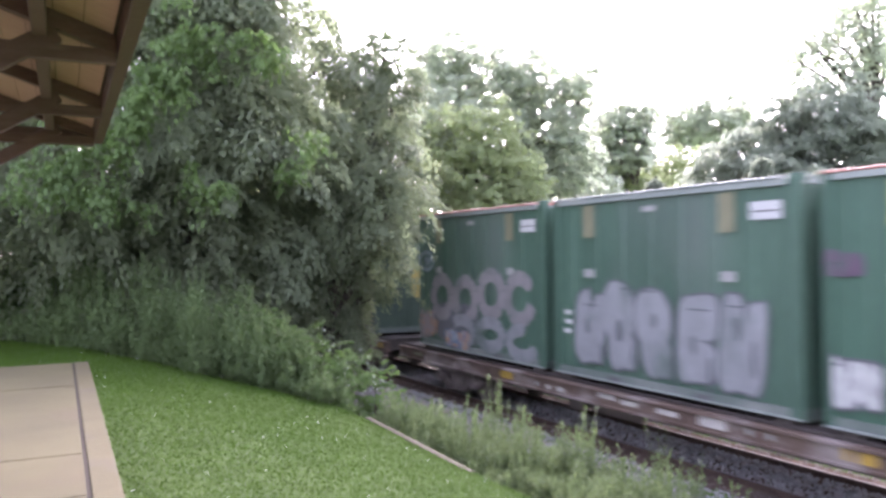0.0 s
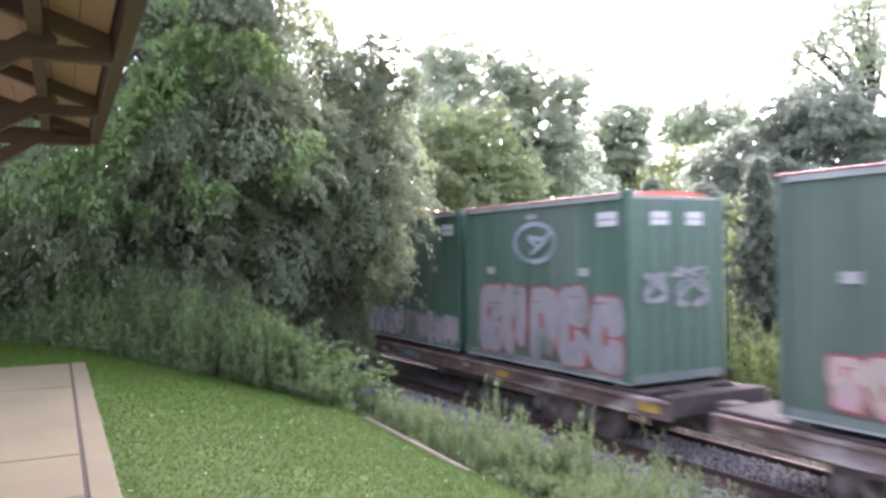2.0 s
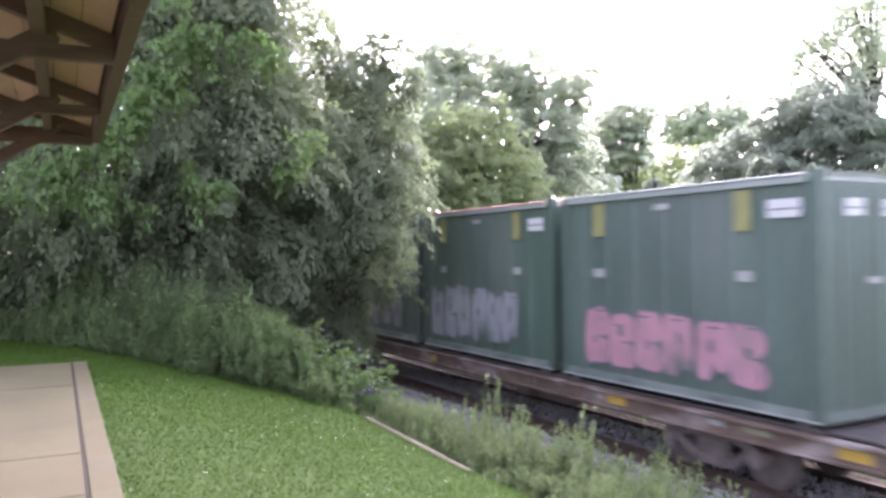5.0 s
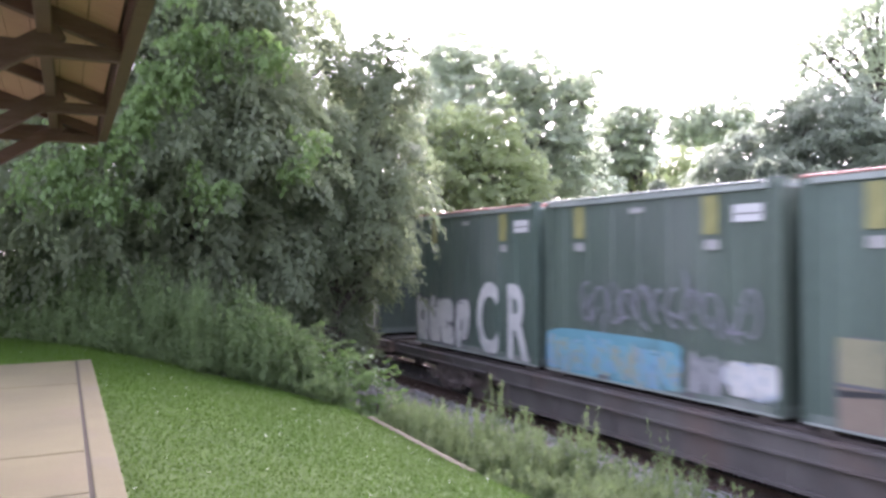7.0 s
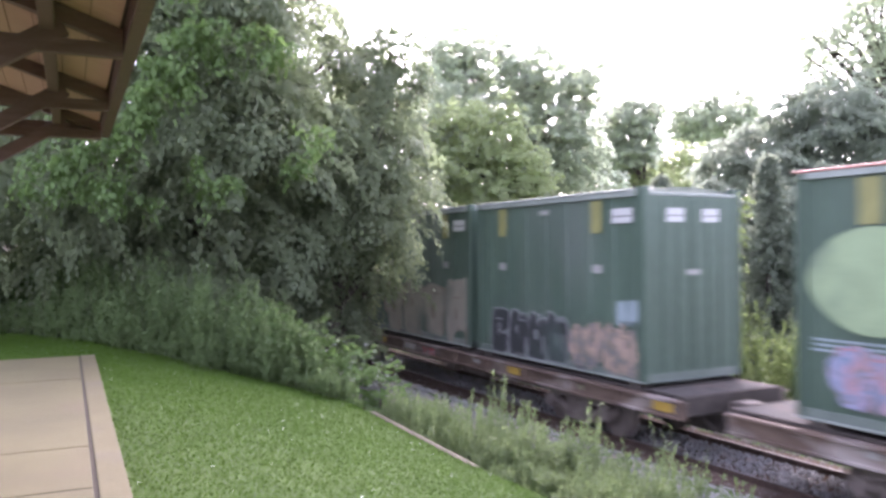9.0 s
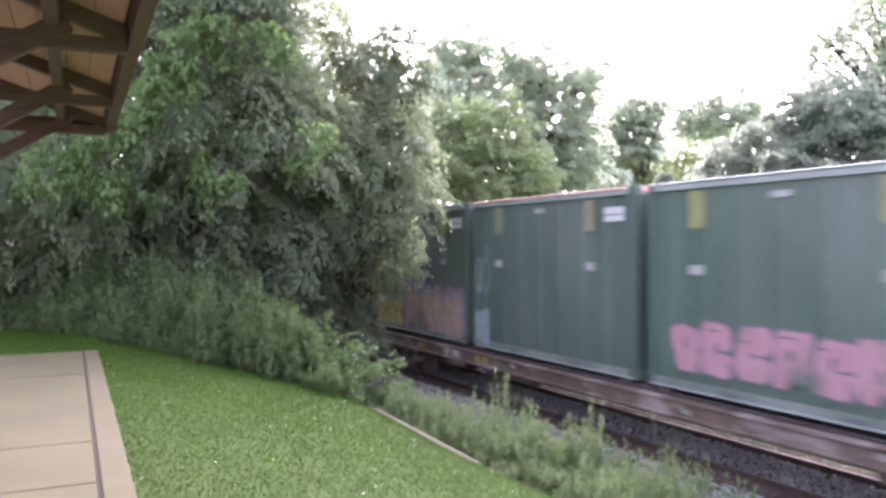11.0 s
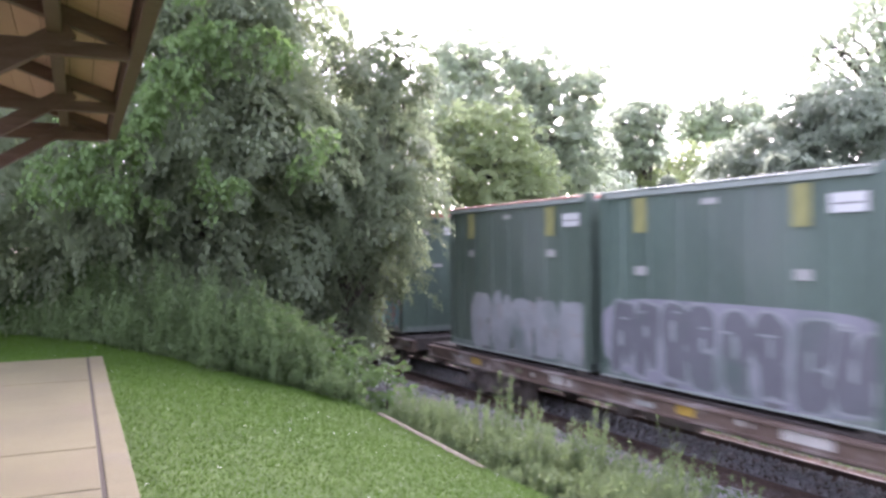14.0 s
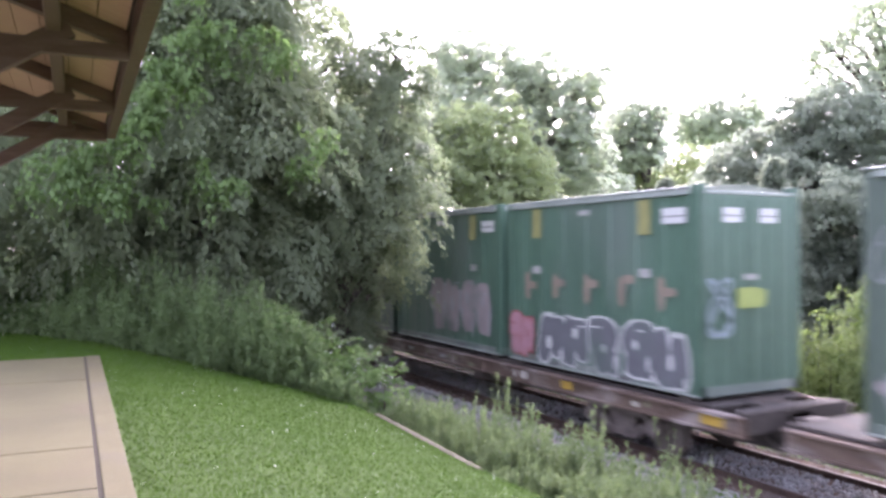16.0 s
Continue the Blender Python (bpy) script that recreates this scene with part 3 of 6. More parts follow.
# added crown hidden behind the middle tree, there to darken the train below
SHADE_TREE = [(9.2, 24.5, 7.8, 1.9, 1.6), (10.9, 26.5, 8.6, 2.0, 1.5), (8.4, 28.5, 7.4, 2.2, 2.0), (11.6, 30.5, 8.3, 2.2, 1.7), (10.0, 33.5, 7.6, 2.4, 2.0), (8.0, 25.5, 4.6, 1.3, 1.8), (10.1, 21.8, 5.34, 1.06, 0.79), (9.4, 22.1, 5.69, 1.06, 0.88), (10.2, 21.7, 4.49, 0.88, 0.71), (10.5, 21.6, 5.68, 0.53, 0.71)]
BUSH_R = [(15.6, 11.0, 1.7, 0.73, 1.15), (16.7, 10.9, 2.1, 0.88, 1.00), (14.8, 10.9, 1.2, 0.47, 0.83), (16.3, 10.3, 1.3, 0.96, 1.08)]
VINE = [(14.0, 12.5, 4.6, 0.33, 0.35), (14.0, 12.5, 3.9, 0.25, 0.45), (14.0, 12.5, 3.0, 0.23, 0.55), (14.0, 12.5, 2.1, 0.25, 0.55), (14.1, 12.5, 1.4, 0.30, 0.45)]
BUSH_L = [(3.8, 13.5, 2.14, 0.53, 0.44), (4.2, 13.1, 1.99, 0.55, 0.45), (4.5, 12.6, 1.84, 0.53, 0.41), (4.8, 12.1, 1.68, 0.47, 0.38), (5.0, 11.6, 1.55, 0.34, 0.33), (3.7, 14.1, 2.31, 0.51, 0.54), (3.92, 13.5, 1.72, 0.53, 0.48), (4.32, 13.1, 1.57, 0.55, 0.5), (4.62, 12.6, 1.42, 0.53, 0.45), (4.92, 12.1, 1.26, 0.47, 0.42), (5.12, 11.6, 1.13, 0.34, 0.36), (3.82, 14.1, 1.89, 0.51, 0.59)]

left = tree("broad vine-hung tree with dense dark green leaves", TREE_LEFT, (3.4, 20.2), 0.26, 340, 0.12, LEAF_DARK, 21, clump=0.95, droop=0.75, up=0.75, back=19.95)
vine_rng = random.Random(17)
VINES_LEFT = []
for x0, y0, z0, x1, y1, z1 in VINE_RUNS:
    for k in range(9):
        s = k / 8
        VINES_LEFT.append((x0 + (x1 - x0) * s + vine_rng.gauss(0, 0.16), y0 + (y1 - y0) * s + vine_rng.gauss(0, 0.15), z0 + (z1 - z0) * s + vine_rng.gauss(0, 0.20), vine_rng.uniform(0.08, 0.24), vine_rng.uniform(0.06, 0.16)))
vines = leaf_cloud("vine_leaves", VINES_LEFT, 230, 0.12, LEAF_VINE, 29, left, clump=0.5, droop=1.0, fill=0.1)
vines.data.transform(Matrix.Translation(-left.location))
tagged(vines, "bright green vine leaves")
tree("dense dark green tree overhanging the railway", TREE_MID, (6.6, 18.6), 0.20, 300, 0.115, LEAF_MID, 22, clump=0.75, droop=0.7, up=0.75)
# unseen tree, added for its shade on the line and to close sky gaps
tree("hidden tree added over the railway to shade the train", SHADE_TREE, (7.2, 26.5), 0.24, 95, 0.2, LEAF_DARK, 20, clump=0.8)
tree("tall grey-green tree across the railway", TREE_FAR_A, (16.6, 29.2), 0.28, 165, 0.19, LEAF_HAZED, 23, clump=0.6)
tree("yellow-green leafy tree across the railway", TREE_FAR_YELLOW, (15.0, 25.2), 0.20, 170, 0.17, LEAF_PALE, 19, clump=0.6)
tree("tall tree with ragged crown across the railway", TREE_FAR_B, (18.2, 26.6), 0.24, 190, 0.18, LEAF_HAZED, 24, clump=0.5)
tree("broken trunk smothered in vines", SNAG, (23.8, 28.2), 0.24, 240, 0.19, LEAF_HAZED, 25, clump=0.5)
tree("distant pale green spreading tree", TREE_FAR_C, (33.6, 31.6), 0.25, 130, 0.22, LEAF_HAZED, 26, clump=0.5)
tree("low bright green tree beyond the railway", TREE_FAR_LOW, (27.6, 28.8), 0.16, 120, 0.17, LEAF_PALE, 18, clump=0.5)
tree("dense blue-green pine behind the train", TREE_RIGHT_LOW, (23.2, 17.2), 0.25, 170, 0.24, CONIFER_HAZED, 27, clump=0.75, droop=0.3, narrow=0.28)
tree("tall thin-leaved tree with open crown", TREE_TALL, (25.8, 17.2), 0.20, 72, 0.165, LEAF_HAZED, 28, clump=0.55, fill=0.2)


def conifer(x, y, tall, r, seed):
    z = float(height(x, y))
    t = empty("conifer", pose(x, y, z))
    tagged(t, "grey-green conifer behind the train", "tree")
    part("trunk", rod(bmesh.new(), (0, 0, -0.1), (0, 0, tall), 0.16, 0.03, 8), BARK, t)
    rng = np.random.default_rng(seed)
    C, A = [], []
    for k in range(46):
        s = 0.08 + 0.9 * k / 46
        for _ in range(6):
            a = rng.uniform(0, 6.283)
            ln = r * (1.05 - s) * rng.uniform(0.75, 1.15)
            q = rng.uniform(0.1, 1, 62)
            d = np.array((math.cos(a), math.sin(a)))
            p = np.column_stack([d[0] * q * ln, d[1] * q * ln, tall * s - 0.25 * q * q * ln + 0 * q]) + rng.normal(0, 0.07, (62, 3))
            C.append(p)
            A.append(np.tile((d[0], d[1], -0.2), (62, 1)) + rng.normal(0, 0.6, (62, 3)))
    C, A = np.concatenate(C), np.concatenate(A)
    leaves("crown", C, rng.normal(size=C.shape) + np.array((0, 0, 0.8)), 0.18, PINE, rng, t, 0.3, A)


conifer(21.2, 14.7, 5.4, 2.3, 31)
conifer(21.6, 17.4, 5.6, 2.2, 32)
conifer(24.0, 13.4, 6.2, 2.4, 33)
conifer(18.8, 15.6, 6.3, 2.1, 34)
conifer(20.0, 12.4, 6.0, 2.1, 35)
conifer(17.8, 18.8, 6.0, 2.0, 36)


def shrub(label, lobes, per_m2, leaf, material, seed, clump=0.35, droop=0.35):
    x, y = lobes[0][0], lobes[0][1]
    s = empty("shrub", pose(x, y, float(height(x, y))))
    tagged(s, label, "shrub")
    for q in lobes:
        g = float(height(q[0], q[1])) - 0.05
        part("stem", rod(bmesh.new(), (q[0] - x, q[1] - y, g - s.location.z), (q[0] - x, q[1] - y, q[2] - s.location.z), 0.03, 0.01, 6), BARK, s)
    c = leaf_cloud("foliage", lobes, per_m2, leaf, material, seed, clump=clump, droop=droop)
    c.data.transform(Matrix.Translation((-x, -y, -s.location.z)))
    c.parent = s


shrub("bright green bush beyond the rails", BUSH_R, 240, 0.10, LEAF_BRIGHT, 41)
shrub("pale green vine climbing a bare pole", VINE, 330, 0.085, LEAF_YELLOW, 42, 0.16)
shrub("low dark green bush at the lawn's corner", BUSH_L, 900, 0.05, BUSH_GREEN, 43, 0.2, 0.1)
rng_f = np.random.default_rng(90)
spots_f = np.concatenate([rng_f.normal((q[0], q[1] - 0.1, q[2] + 0.1), (q[3] * 0.4, q[3] * 0.4, q[4] * 0.42), (34, 3)) for q in BUSH_L[2:5]])
tagged(leaves("bush_flowers", np.repeat(spots_f, 3, 0) + rng_f.normal(0, 0.012, (len(spots_f) * 3, 3)), rng_f.normal(size=(len(spots_f) * 3, 3)), 0.02, CLOVER, rng_f, None, 0.8), "tiny white flowers on the low bush", "flowers", kind="stuff")
shrub("dark undergrowth below the trees", [(-0.6, 20.6, 2.8, 1.8, 1.3), (2.2, 18.4, 2.4, 1.6, 1.2), (4.8, 18.0, 2.0, 1.4, 1.1), (6.9, 18.4, 1.2, 1.0, 0.8)], 150, 0.11, LEAF_DARK, 44, 0.6)
for k, (x, y) in enumerate([(15.4, 16.0), (15.8, 19.5), (15.5, 23.5), (18.5, 20.5), (19.5, 24.0), (16.6, 33.0), (21.0, 30.0), (25.0, 24.0), (22.0, 21.0), (29.0, 27.0), (24.5, 31.5)]):
    shrub("dark green thicket beyond the railway", [(x, y, 1.3, 1.5, 1.5), (x + 0.7, y + 1.0, 3.0, 1.6, 1.3), (x - 0.4, y - 0.8, 2.6, 1.2, 1.2), (x + 0.5, y, 4.2, 1.3, 0.9)], 60, 0.17, LEAF_MID if k % 2 else LEAF_DARK, 50 + k, 0.5)
# made-up bushes that keep sky light off the ground past the far rail
for k, y in enumerate((18.5, 21.0, 23.5, 26.0, 28.5, 31.0, 34.0)):
    shrub("undergrowth added beyond the rails to shade the ground there", [(13.5, y, 0.5, 0.75, 0.9), (13.6, y + 0.9, 1.6, 0.95, 0.9), (14.2, y - 0.7, 1.0, 0.9, 1.1)], 75, 0.15, LEAF_DARK, 110 + k, 0.45)
for k, (x, y) in enumerate([(-4.0, 22.0), (0.5, 22.5), (4.0, 21.5), (6.0, 24.0), (6.5, 29.0), (-7.0, 26.5), (-3.0, 27.0), (1.0, 27.5), (4.5, 27.0)]):
    shrub("dark woods behind the front trees", [(x, y, 3.0, 2.2, 2.4), (x + 1.0, y + 1.0, 6.5, 2.2, 2.2), (x - 0.8, y, 8.8 - 0.35 * min(k, 4), 1.9, 1.6)], 90 if k < 5 else 45, 0.18 if k < 5 else 0.26, LEAF_DARK, 70 + k, 0.6)



def plants(name, spots, tall, material, seed, leaf=0.07, per=46, spread=0.16, narrow=0.22):
    """Upright leafy weeds: thin stems, narrow leaves all the way up."""
    rng = np.random.default_rng(seed)
    n = len(spots)
    x, y = spots[:, 0], spots[:, 1]
    z = height(x, y)
    h = tall * rng.uniform(0.62, 1.0, n)
    lean = rng.normal(0, spread, (n, 2))
    s = rng.uniform(0.08, 1.0, (n, per)) ** 0.8
    P = np.stack([x[:, None] + lean[:, :1] * h[:, None] * s ** 1.6, y[:, None] + lean[:, 1:] * h[:, None] * s ** 1.6, z[:, None] + h[:, None] * s], -1)
    out = rng.normal(size=(n, per, 3))
    out[..., 2] = np.abs(out[..., 2]) * 0.8 + 0.8
    out /= np.linalg.norm(out, axis=-1)[..., None]
    ln = leaf * (1.25 - 0.6 * s)
    C = (P + out * ln[..., None] * 0.6).reshape(-1, 3)
    A = out.reshape(-1, 3)
    N = rng.normal(size=A.shape) + np.array((0, 0, 0.8))
    ob = leaves(name, C, N, leaf, material, rng, None, narrow, A)
    k = 7
    q = np.linspace(0, 1, k)
    S = np.stack([x[:, None] + lean[:, :1] * h[:, None] * q ** 1.6, y[:, None] + lean[:, 1:] * h[:, None] * q ** 1.6, z[:, None] - 0.02 + h[:, None] * q], -1)
    w = 0.005 * (1.1 - q)[None, :, None] * np.ones((n, 1, 1))
    v = np.concatenate([S + w * np.array((1, 0.3, 0)), S - w * np.array((1, 0.3, 0))], 1)
    i = np.arange(k - 1)
    f = np.stack([i, i + 1, i + 1 + k, i + k], 1)[None] + (np.arange(n) * 2 * k)[:, None, None]
    stems = array_mesh(name + "_stems", v.reshape(-1, 3), f.reshape(-1, 4))
    so = place("stems", stems, material, ob)
    return ob


def scatter(rng, n, inside, x0, x1, y0, y1):
    p = np.stack([rng.uniform(x0, x1, n), rng.uniform(y0, y1, n)], 1)
    return p[inside(p[:, 0], p[:, 1])]


def wood_edge(x):
    """Where the lawn meets the woods."""
    return np.interp(x, [-3.0, -0.2, 0.7, 1.6, 2.4, 3.0, 3.7, 4.2, 4.46], [21.0, 18.2, 16.3, 14.9, 13.7, 12.9, 12.1, 11.4, 10.8])


def lawn():
    rng = np.random.default_rng(3)
    edge = lambda x, y: (x > 0.63 + (y - 5.63) * 0.0434) | (y > 13.45)
    p = scatter(rng, 330000, lambda x, y: edge(x, y) & (x < 4.62) & (y < wood_edge(x) + 0.25), -1.6, 4.7, 4.6, 20.0)
    n = len(p)
    z = height(p[:, 0], p[:, 1])
    h = rng.uniform(0.012, 0.03, n)
    a = rng.uniform(0, 6.283, n)
    w = 0.0055
    t = np.stack([np.cos(a), np.sin(a)], 1)
    bend = np.stack([-t[:, 1], t[:, 0]], 1) * rng.uniform(0.02, 0.06, (n, 1))
    v = np.empty((n, 3, 3))
    v[:, 0, :2], v[:, 1, :2], v[:, 2, :2] = p - t * w, p + t * w, p + bend
    v[:, 0, 2] = v[:, 1, 2] = z - 0.003
    v[:, 2, 2] = z + h
    ob = place("lawn_grass", array_mesh("lawn_grass", v.reshape(-1, 3), np.arange(n * 3).reshape(n, 3)), GRASS)
    tagged(ob, "short bright green mown grass", "grass", kind="stuff")
    q = scatter(rng, 110, lambda x, y: edge(x, y) & (x < 4.3) & (y < 16 - x), -0.4, 4.4, 5.0, 15.5)
    C = np.column_stack([q, height(q[:, 0], q[:, 1]) + rng.uniform(0.05, 0.08, len(q))])
    C = np.repeat(C, 5, 0) + rng.normal(0, 0.008, (len(C) * 5, 3))
    ob = leaves("clover_flowers", C, rng.normal(size=C.shape) + np.array((0, 0, 1.0)), 0.009, CLOVER, rng, None, 0.8)
    tagged(ob, "small white clover flowers in the lawn", "flowers", kind="stuff")


lawn()


def weeds():
    rng = np.random.default_rng(11)
    clumps = [(4.9, 10.5, 0.62, 0.22), (5.5, 10.7, 0.6, 0.3), (5.0, 9.6, 0.62, 0.28), (5.6, 9.8, 0.7, 0.25), (6.0, 9.6, 1.12, 0.17), (5.4, 9.0, 0.66, 0.28), (5.9, 8.8, 0.8, 0.3), (6.1, 7.8, 1.02, 0.26),
              (5.6, 8.0, 0.70, 0.30), (6.5, 8.1, 0.75, 0.25), (7.2, 7.55, 1.15, 0.13), (6.3, 7.2, 0.74, 0.3), (6.9, 6.9, 0.92, 0.22), (5.0, 7.3, 0.36, 0.22), (5.6, 6.9, 0.52, 0.3), (6.2, 6.4, 0.7, 0.3), (5.3, 6.2, 0.5, 0.3), (7.0, 6.2, 0.7, 0.3), (5.2, 8.3, 0.5, 0.2), (7.6, 6.5, 0.55, 0.2), (6.6, 9.0, 0.6, 0.2)]
    spots, tall = [], []
    for x, y, h, r in clumps:
        n = int(620 * r * r + 16)
        du, dv = rng.normal(0, r, n), rng.normal(0, r, n)
        spots.append(np.column_stack([x + du, y + dv]))
        dome = np.exp(-(du ** 2 + dv ** 2) / (2.6 * r * r))
        tall.append(1.28 * h * (0.45 + 0.6 * dome) * rng.uniform(0.85, 1.1, n))
    low = scatter(rng, 500, lambda x, y: (x > 4.62) & (x < 6.6 + 0.06 * (12 - y)), 4.6, 7.4, 4.0, 12.2)
    spots.append(low), tall.append(np.full(len(low), 0.24))
    spots, tall = np.concatenate(spots), np.concatenate(tall)
    keep = spots[:, 0] > 4.62
    tagged(plants("bank_weeds", spots[keep], tall[keep], WEED, 12, 0.078, 66, 0.07, 0.15), "tall feathery green weeds on the railway bank", "weeds", kind="stuff")
    # added weeds: they darken the bright ground glimpsed below the wagons
    far = scatter(rng, 900, lambda x, y: x > 13.05 + 0.15 * np.sin(y * 1.3), 12.9, 14.8, 4.0, 26.0)
    tagged(plants("far_bank_weeds", far, 0.55 + 0.2 * np.sin(far[:, 1]), WEED_DARK, 14, 0.12, 24, 0.2, 0.22), "low weeds added beyond the rails to darken the ground", "weeds", kind="stuff")
    far = scatter(rng, 560, lambda x, y: x > 14.3 + 0.3 * np.sin(y * 0.9), 14.0, 16.4, 6.0, 15.5)
    tagged(plants("goldenrod_stand", far, 2.0 + 0.55 * np.sin(far[:, 1] * 1.7 + far[:, 0]), LEAF_YELLOW, 15, 0.15, 60, 0.1, 0.22), "tall yellow-green weeds beyond the rails", "weeds", kind="stuff")
    centres = scatter(rng, 900, lambda x, y: (y > wood_edge(x) + 0.1) & (y < wood_edge(x) + 2.3) & (x < 4.2), -2.8, 4.3, 10.6, 22.0)[:150]
    depth = centres[:, 1] - wood_edge(centres[:, 0])
    peak = np.clip(0.55 + depth * 0.75, 0.5, 1.55) * rng.uniform(0.75, 1.2, len(centres)) * np.interp(centres[:, 0], [-2.0, 0.3, 1.5, 3.2, 4.2], [0.85, 1.0, 1.35, 1.3, 0.8])
    off = rng.normal(0, 0.17, (len(centres), 15, 2))
    q = (centres[:, None] + off).reshape(-1, 2)
    h = (peak[:, None] * np.exp(-(off ** 2).sum(-1) / 0.16)).ravel()
    fringe = scatter(rng, 3200, lambda x, y: (y > wood_edge(x) - 0.03) & (y < wood_edge(x) + 0.5) & (x < 4.4), -2.6, 4.5, 10.6, 21.5)
    q, h = np.concatenate([q, fringe]), np.concatenate([h, rng.uniform(0.15, 0.42, len(fringe))])
    tagged(plants("border_weeds", q, h, WEED_DARK, 13, 0.115, 34, 0.10, 0.2), "tall leafy weeds along the edge of the woods", "weeds", kind="stuff")


weeds()


# ---- freight train ----
SPEED = 19.6
CW, CL, CH = 2.40, 5.86, 3.50
PITCH, DECK = 6.19, 1.22
GREENS = [(0.056, 0.084, 0.066), (0.048, 0.075, 0.057), (0.051, 0.094, 0.069), (0.062, 0.082, 0.068), (0.039, 0.084, 0.059), (0.062, 0.087, 0.074)]
BODY_PAINT = [surface("container_green", (g[0] * 0.8, g[1] * 0.84, g[2] * 0.8), (g[0] * 1.24, g[1] * 1.29, g[2] * 1.22), 0.9, 0.5, 0.12, fine=14, stretch=(1, 1, 0.35), stain=(0.12, 0.13, 0.12), amount=0.55) for g in GREENS]
RIM_PAINT = surface("container_rim", (0.165, 0.19, 0.172), (0.265, 0.29, 0.265), 2, 0.5, 0.1)
RAIL_PAINT = surface("dusty_rail_green", (0.075, 0.10, 0.085), (0.15, 0.175, 0.155), 2, 0.6, 0.1, stain=(0.24, 0.24, 0.22), amount=0.6)
RED_TARP = surface("red_tarpaulin", (0.26, 0.10, 0.08), (0.38, 0.18, 0.145), 3, 0.6, 0.3)
GREY_LID = surface("grey_lid", (0.10, 0.13, 0.115), (0.19, 0.22, 0.20), 2, 0.6, 0.2)
LABEL_WHITE = paint("label_white", (0.44, 0.44, 0.43), 0.5, 0.1)
LABEL_BLACK = paint("label_print", (0.10, 0.10, 0.10), 0.5, 0.1)
PATCH_YELLOW = paint("patch_yellow", (0.23, 0.225, 0.09), 0.6, 0.35)
PATCH_DULL = paint("patch_dull", (0.20, 0.195, 0.12), 0.6, 0.3)
PLATE_GREY = paint("plate_grey", (0.29, 0.29, 0.275), 0.5, 0.2)
DARK_STEEL = surface("dark_steel", (0.04, 0.035, 0.032), (0.085, 0.072, 0.065), 4, 0.9, 0.3, spec=0.15)
BOGIE_STEEL = surface("bogie_steel", (0.08, 0.066, 0.06), (0.16, 0.13, 0.115), 4, 0.8, 0.4)
SILL_RUST = surface("sill_rust", (0.072, 0.048, 0.036), (0.15, 0.105, 0.080), 2.2, 0.8, 0.3, stretch=(1, 0.8, 2.0), stain=(0.34, 0.30, 0.28), amount=0.9)
SILL_GREY = surface("sill_grey", (0.064, 0.058, 0.054), (0.115, 0.106, 0.098), 1.5, 0.7, 0.2, stain=(0.14, 0.09, 0.07), amount=0.6)
SILL_WHITE = surface("sill_white", (0.36, 0.37, 0.38), (0.58, 0.59, 0.60), 1.5, 0.6, 0.15, stain=(0.18, 0.14, 0.11), amount=0.7)
PLATFORM_GREY = surface("platform_grey", (0.042, 0.037, 0.034), (0.082, 0.074, 0.068), 3, 0.85, 0.3, stain=(0.11, 0.075, 0.06), amount=0.6, spec=0.2)
SILL_YELLOW = paint("sill_yellow", (0.42, 0.27, 0.05), 0.5, 0.2)

MESHES = {}


def shared(key, make, *args):
    """The mesh of that key, made once."""
    if key not in MESHES:
        bm = make(*args)
        me = bpy.data.meshes.new(key)
        bm.to_mesh(me)
        bm.free()
        MESHES[key] = me
    return MESHES[key]


def piece(name, key, make, material, parent, at=(0, 0, 0), label="", args=()):
    """A part on a shared mesh, with its own material."""
    me = shared(key, make, *args)
    if not me.materials:
        me.materials.append(None)
    ob = new(name, me)
    ob.parent = parent
    ob.location = at
    ob.material_slots[0].link = "OBJECT"
    ob.material_slots[0].material = material
    if label:
        tagged(ob, label)
    return ob


def corrugated_side():
    """One side wall with shallow broad ribs; outward is -x, the wall's face at x = 0."""
    bm = bmesh.new()
    ys, n = [(0.0, 0.0)], 8
    step = CL / n
    for k in range(n):
        a = k * step
        ys += [(a + 0.10 * step, 0.0), (a + 0.16 * step, -0.018), (a + 0.34 * step, -0.018), (a + 0.40 * step, 0.0)]
    ys += [(CL, 0.0)]
    ring = [(x, y) for y, x in ys] + [(x + 0.03, y) for y, x in reversed(ys)]
    lo = [bm.verts.new((x, y, 0.16)) for x, y in ring]
    hi = [bm.verts.new((x, y, CH - 0.11)) for x, y in ring]
    n = len(ring)
    for i in range(n):
        k = (i + 1) % n
        bm.faces.new((lo[k], lo[i], hi[i], hi[k]))
    m = len(ys)
    for i in range(m - 1):
        bm.faces.new((hi[i], hi[n - 1 - i], hi[n - 2 - i], hi[i + 1]))
        bm.faces.new((lo[i + 1], lo[n - 2 - i], lo[n - 1 - i], lo[i]))
    bmesh.ops.recalc_face_normals(bm, faces=bm.faces[:])
    return bm


def container_end():
    return boxes((-CW / 2 + 0.08, CW / 2 - 0.08, 0.016, 0.056, 0.14, CH - 0.12))


def end_rib():
    return boxes((-0.045, 0.045, 0.0, 0.034, 0.2, CH - 0.2), bevel=0.008)


def locking_rod():
    return rod(bmesh.new(), (0, 0.014, 0.162), (0, 0.014, CH - 0.162), 0.018, 0.018, 6)


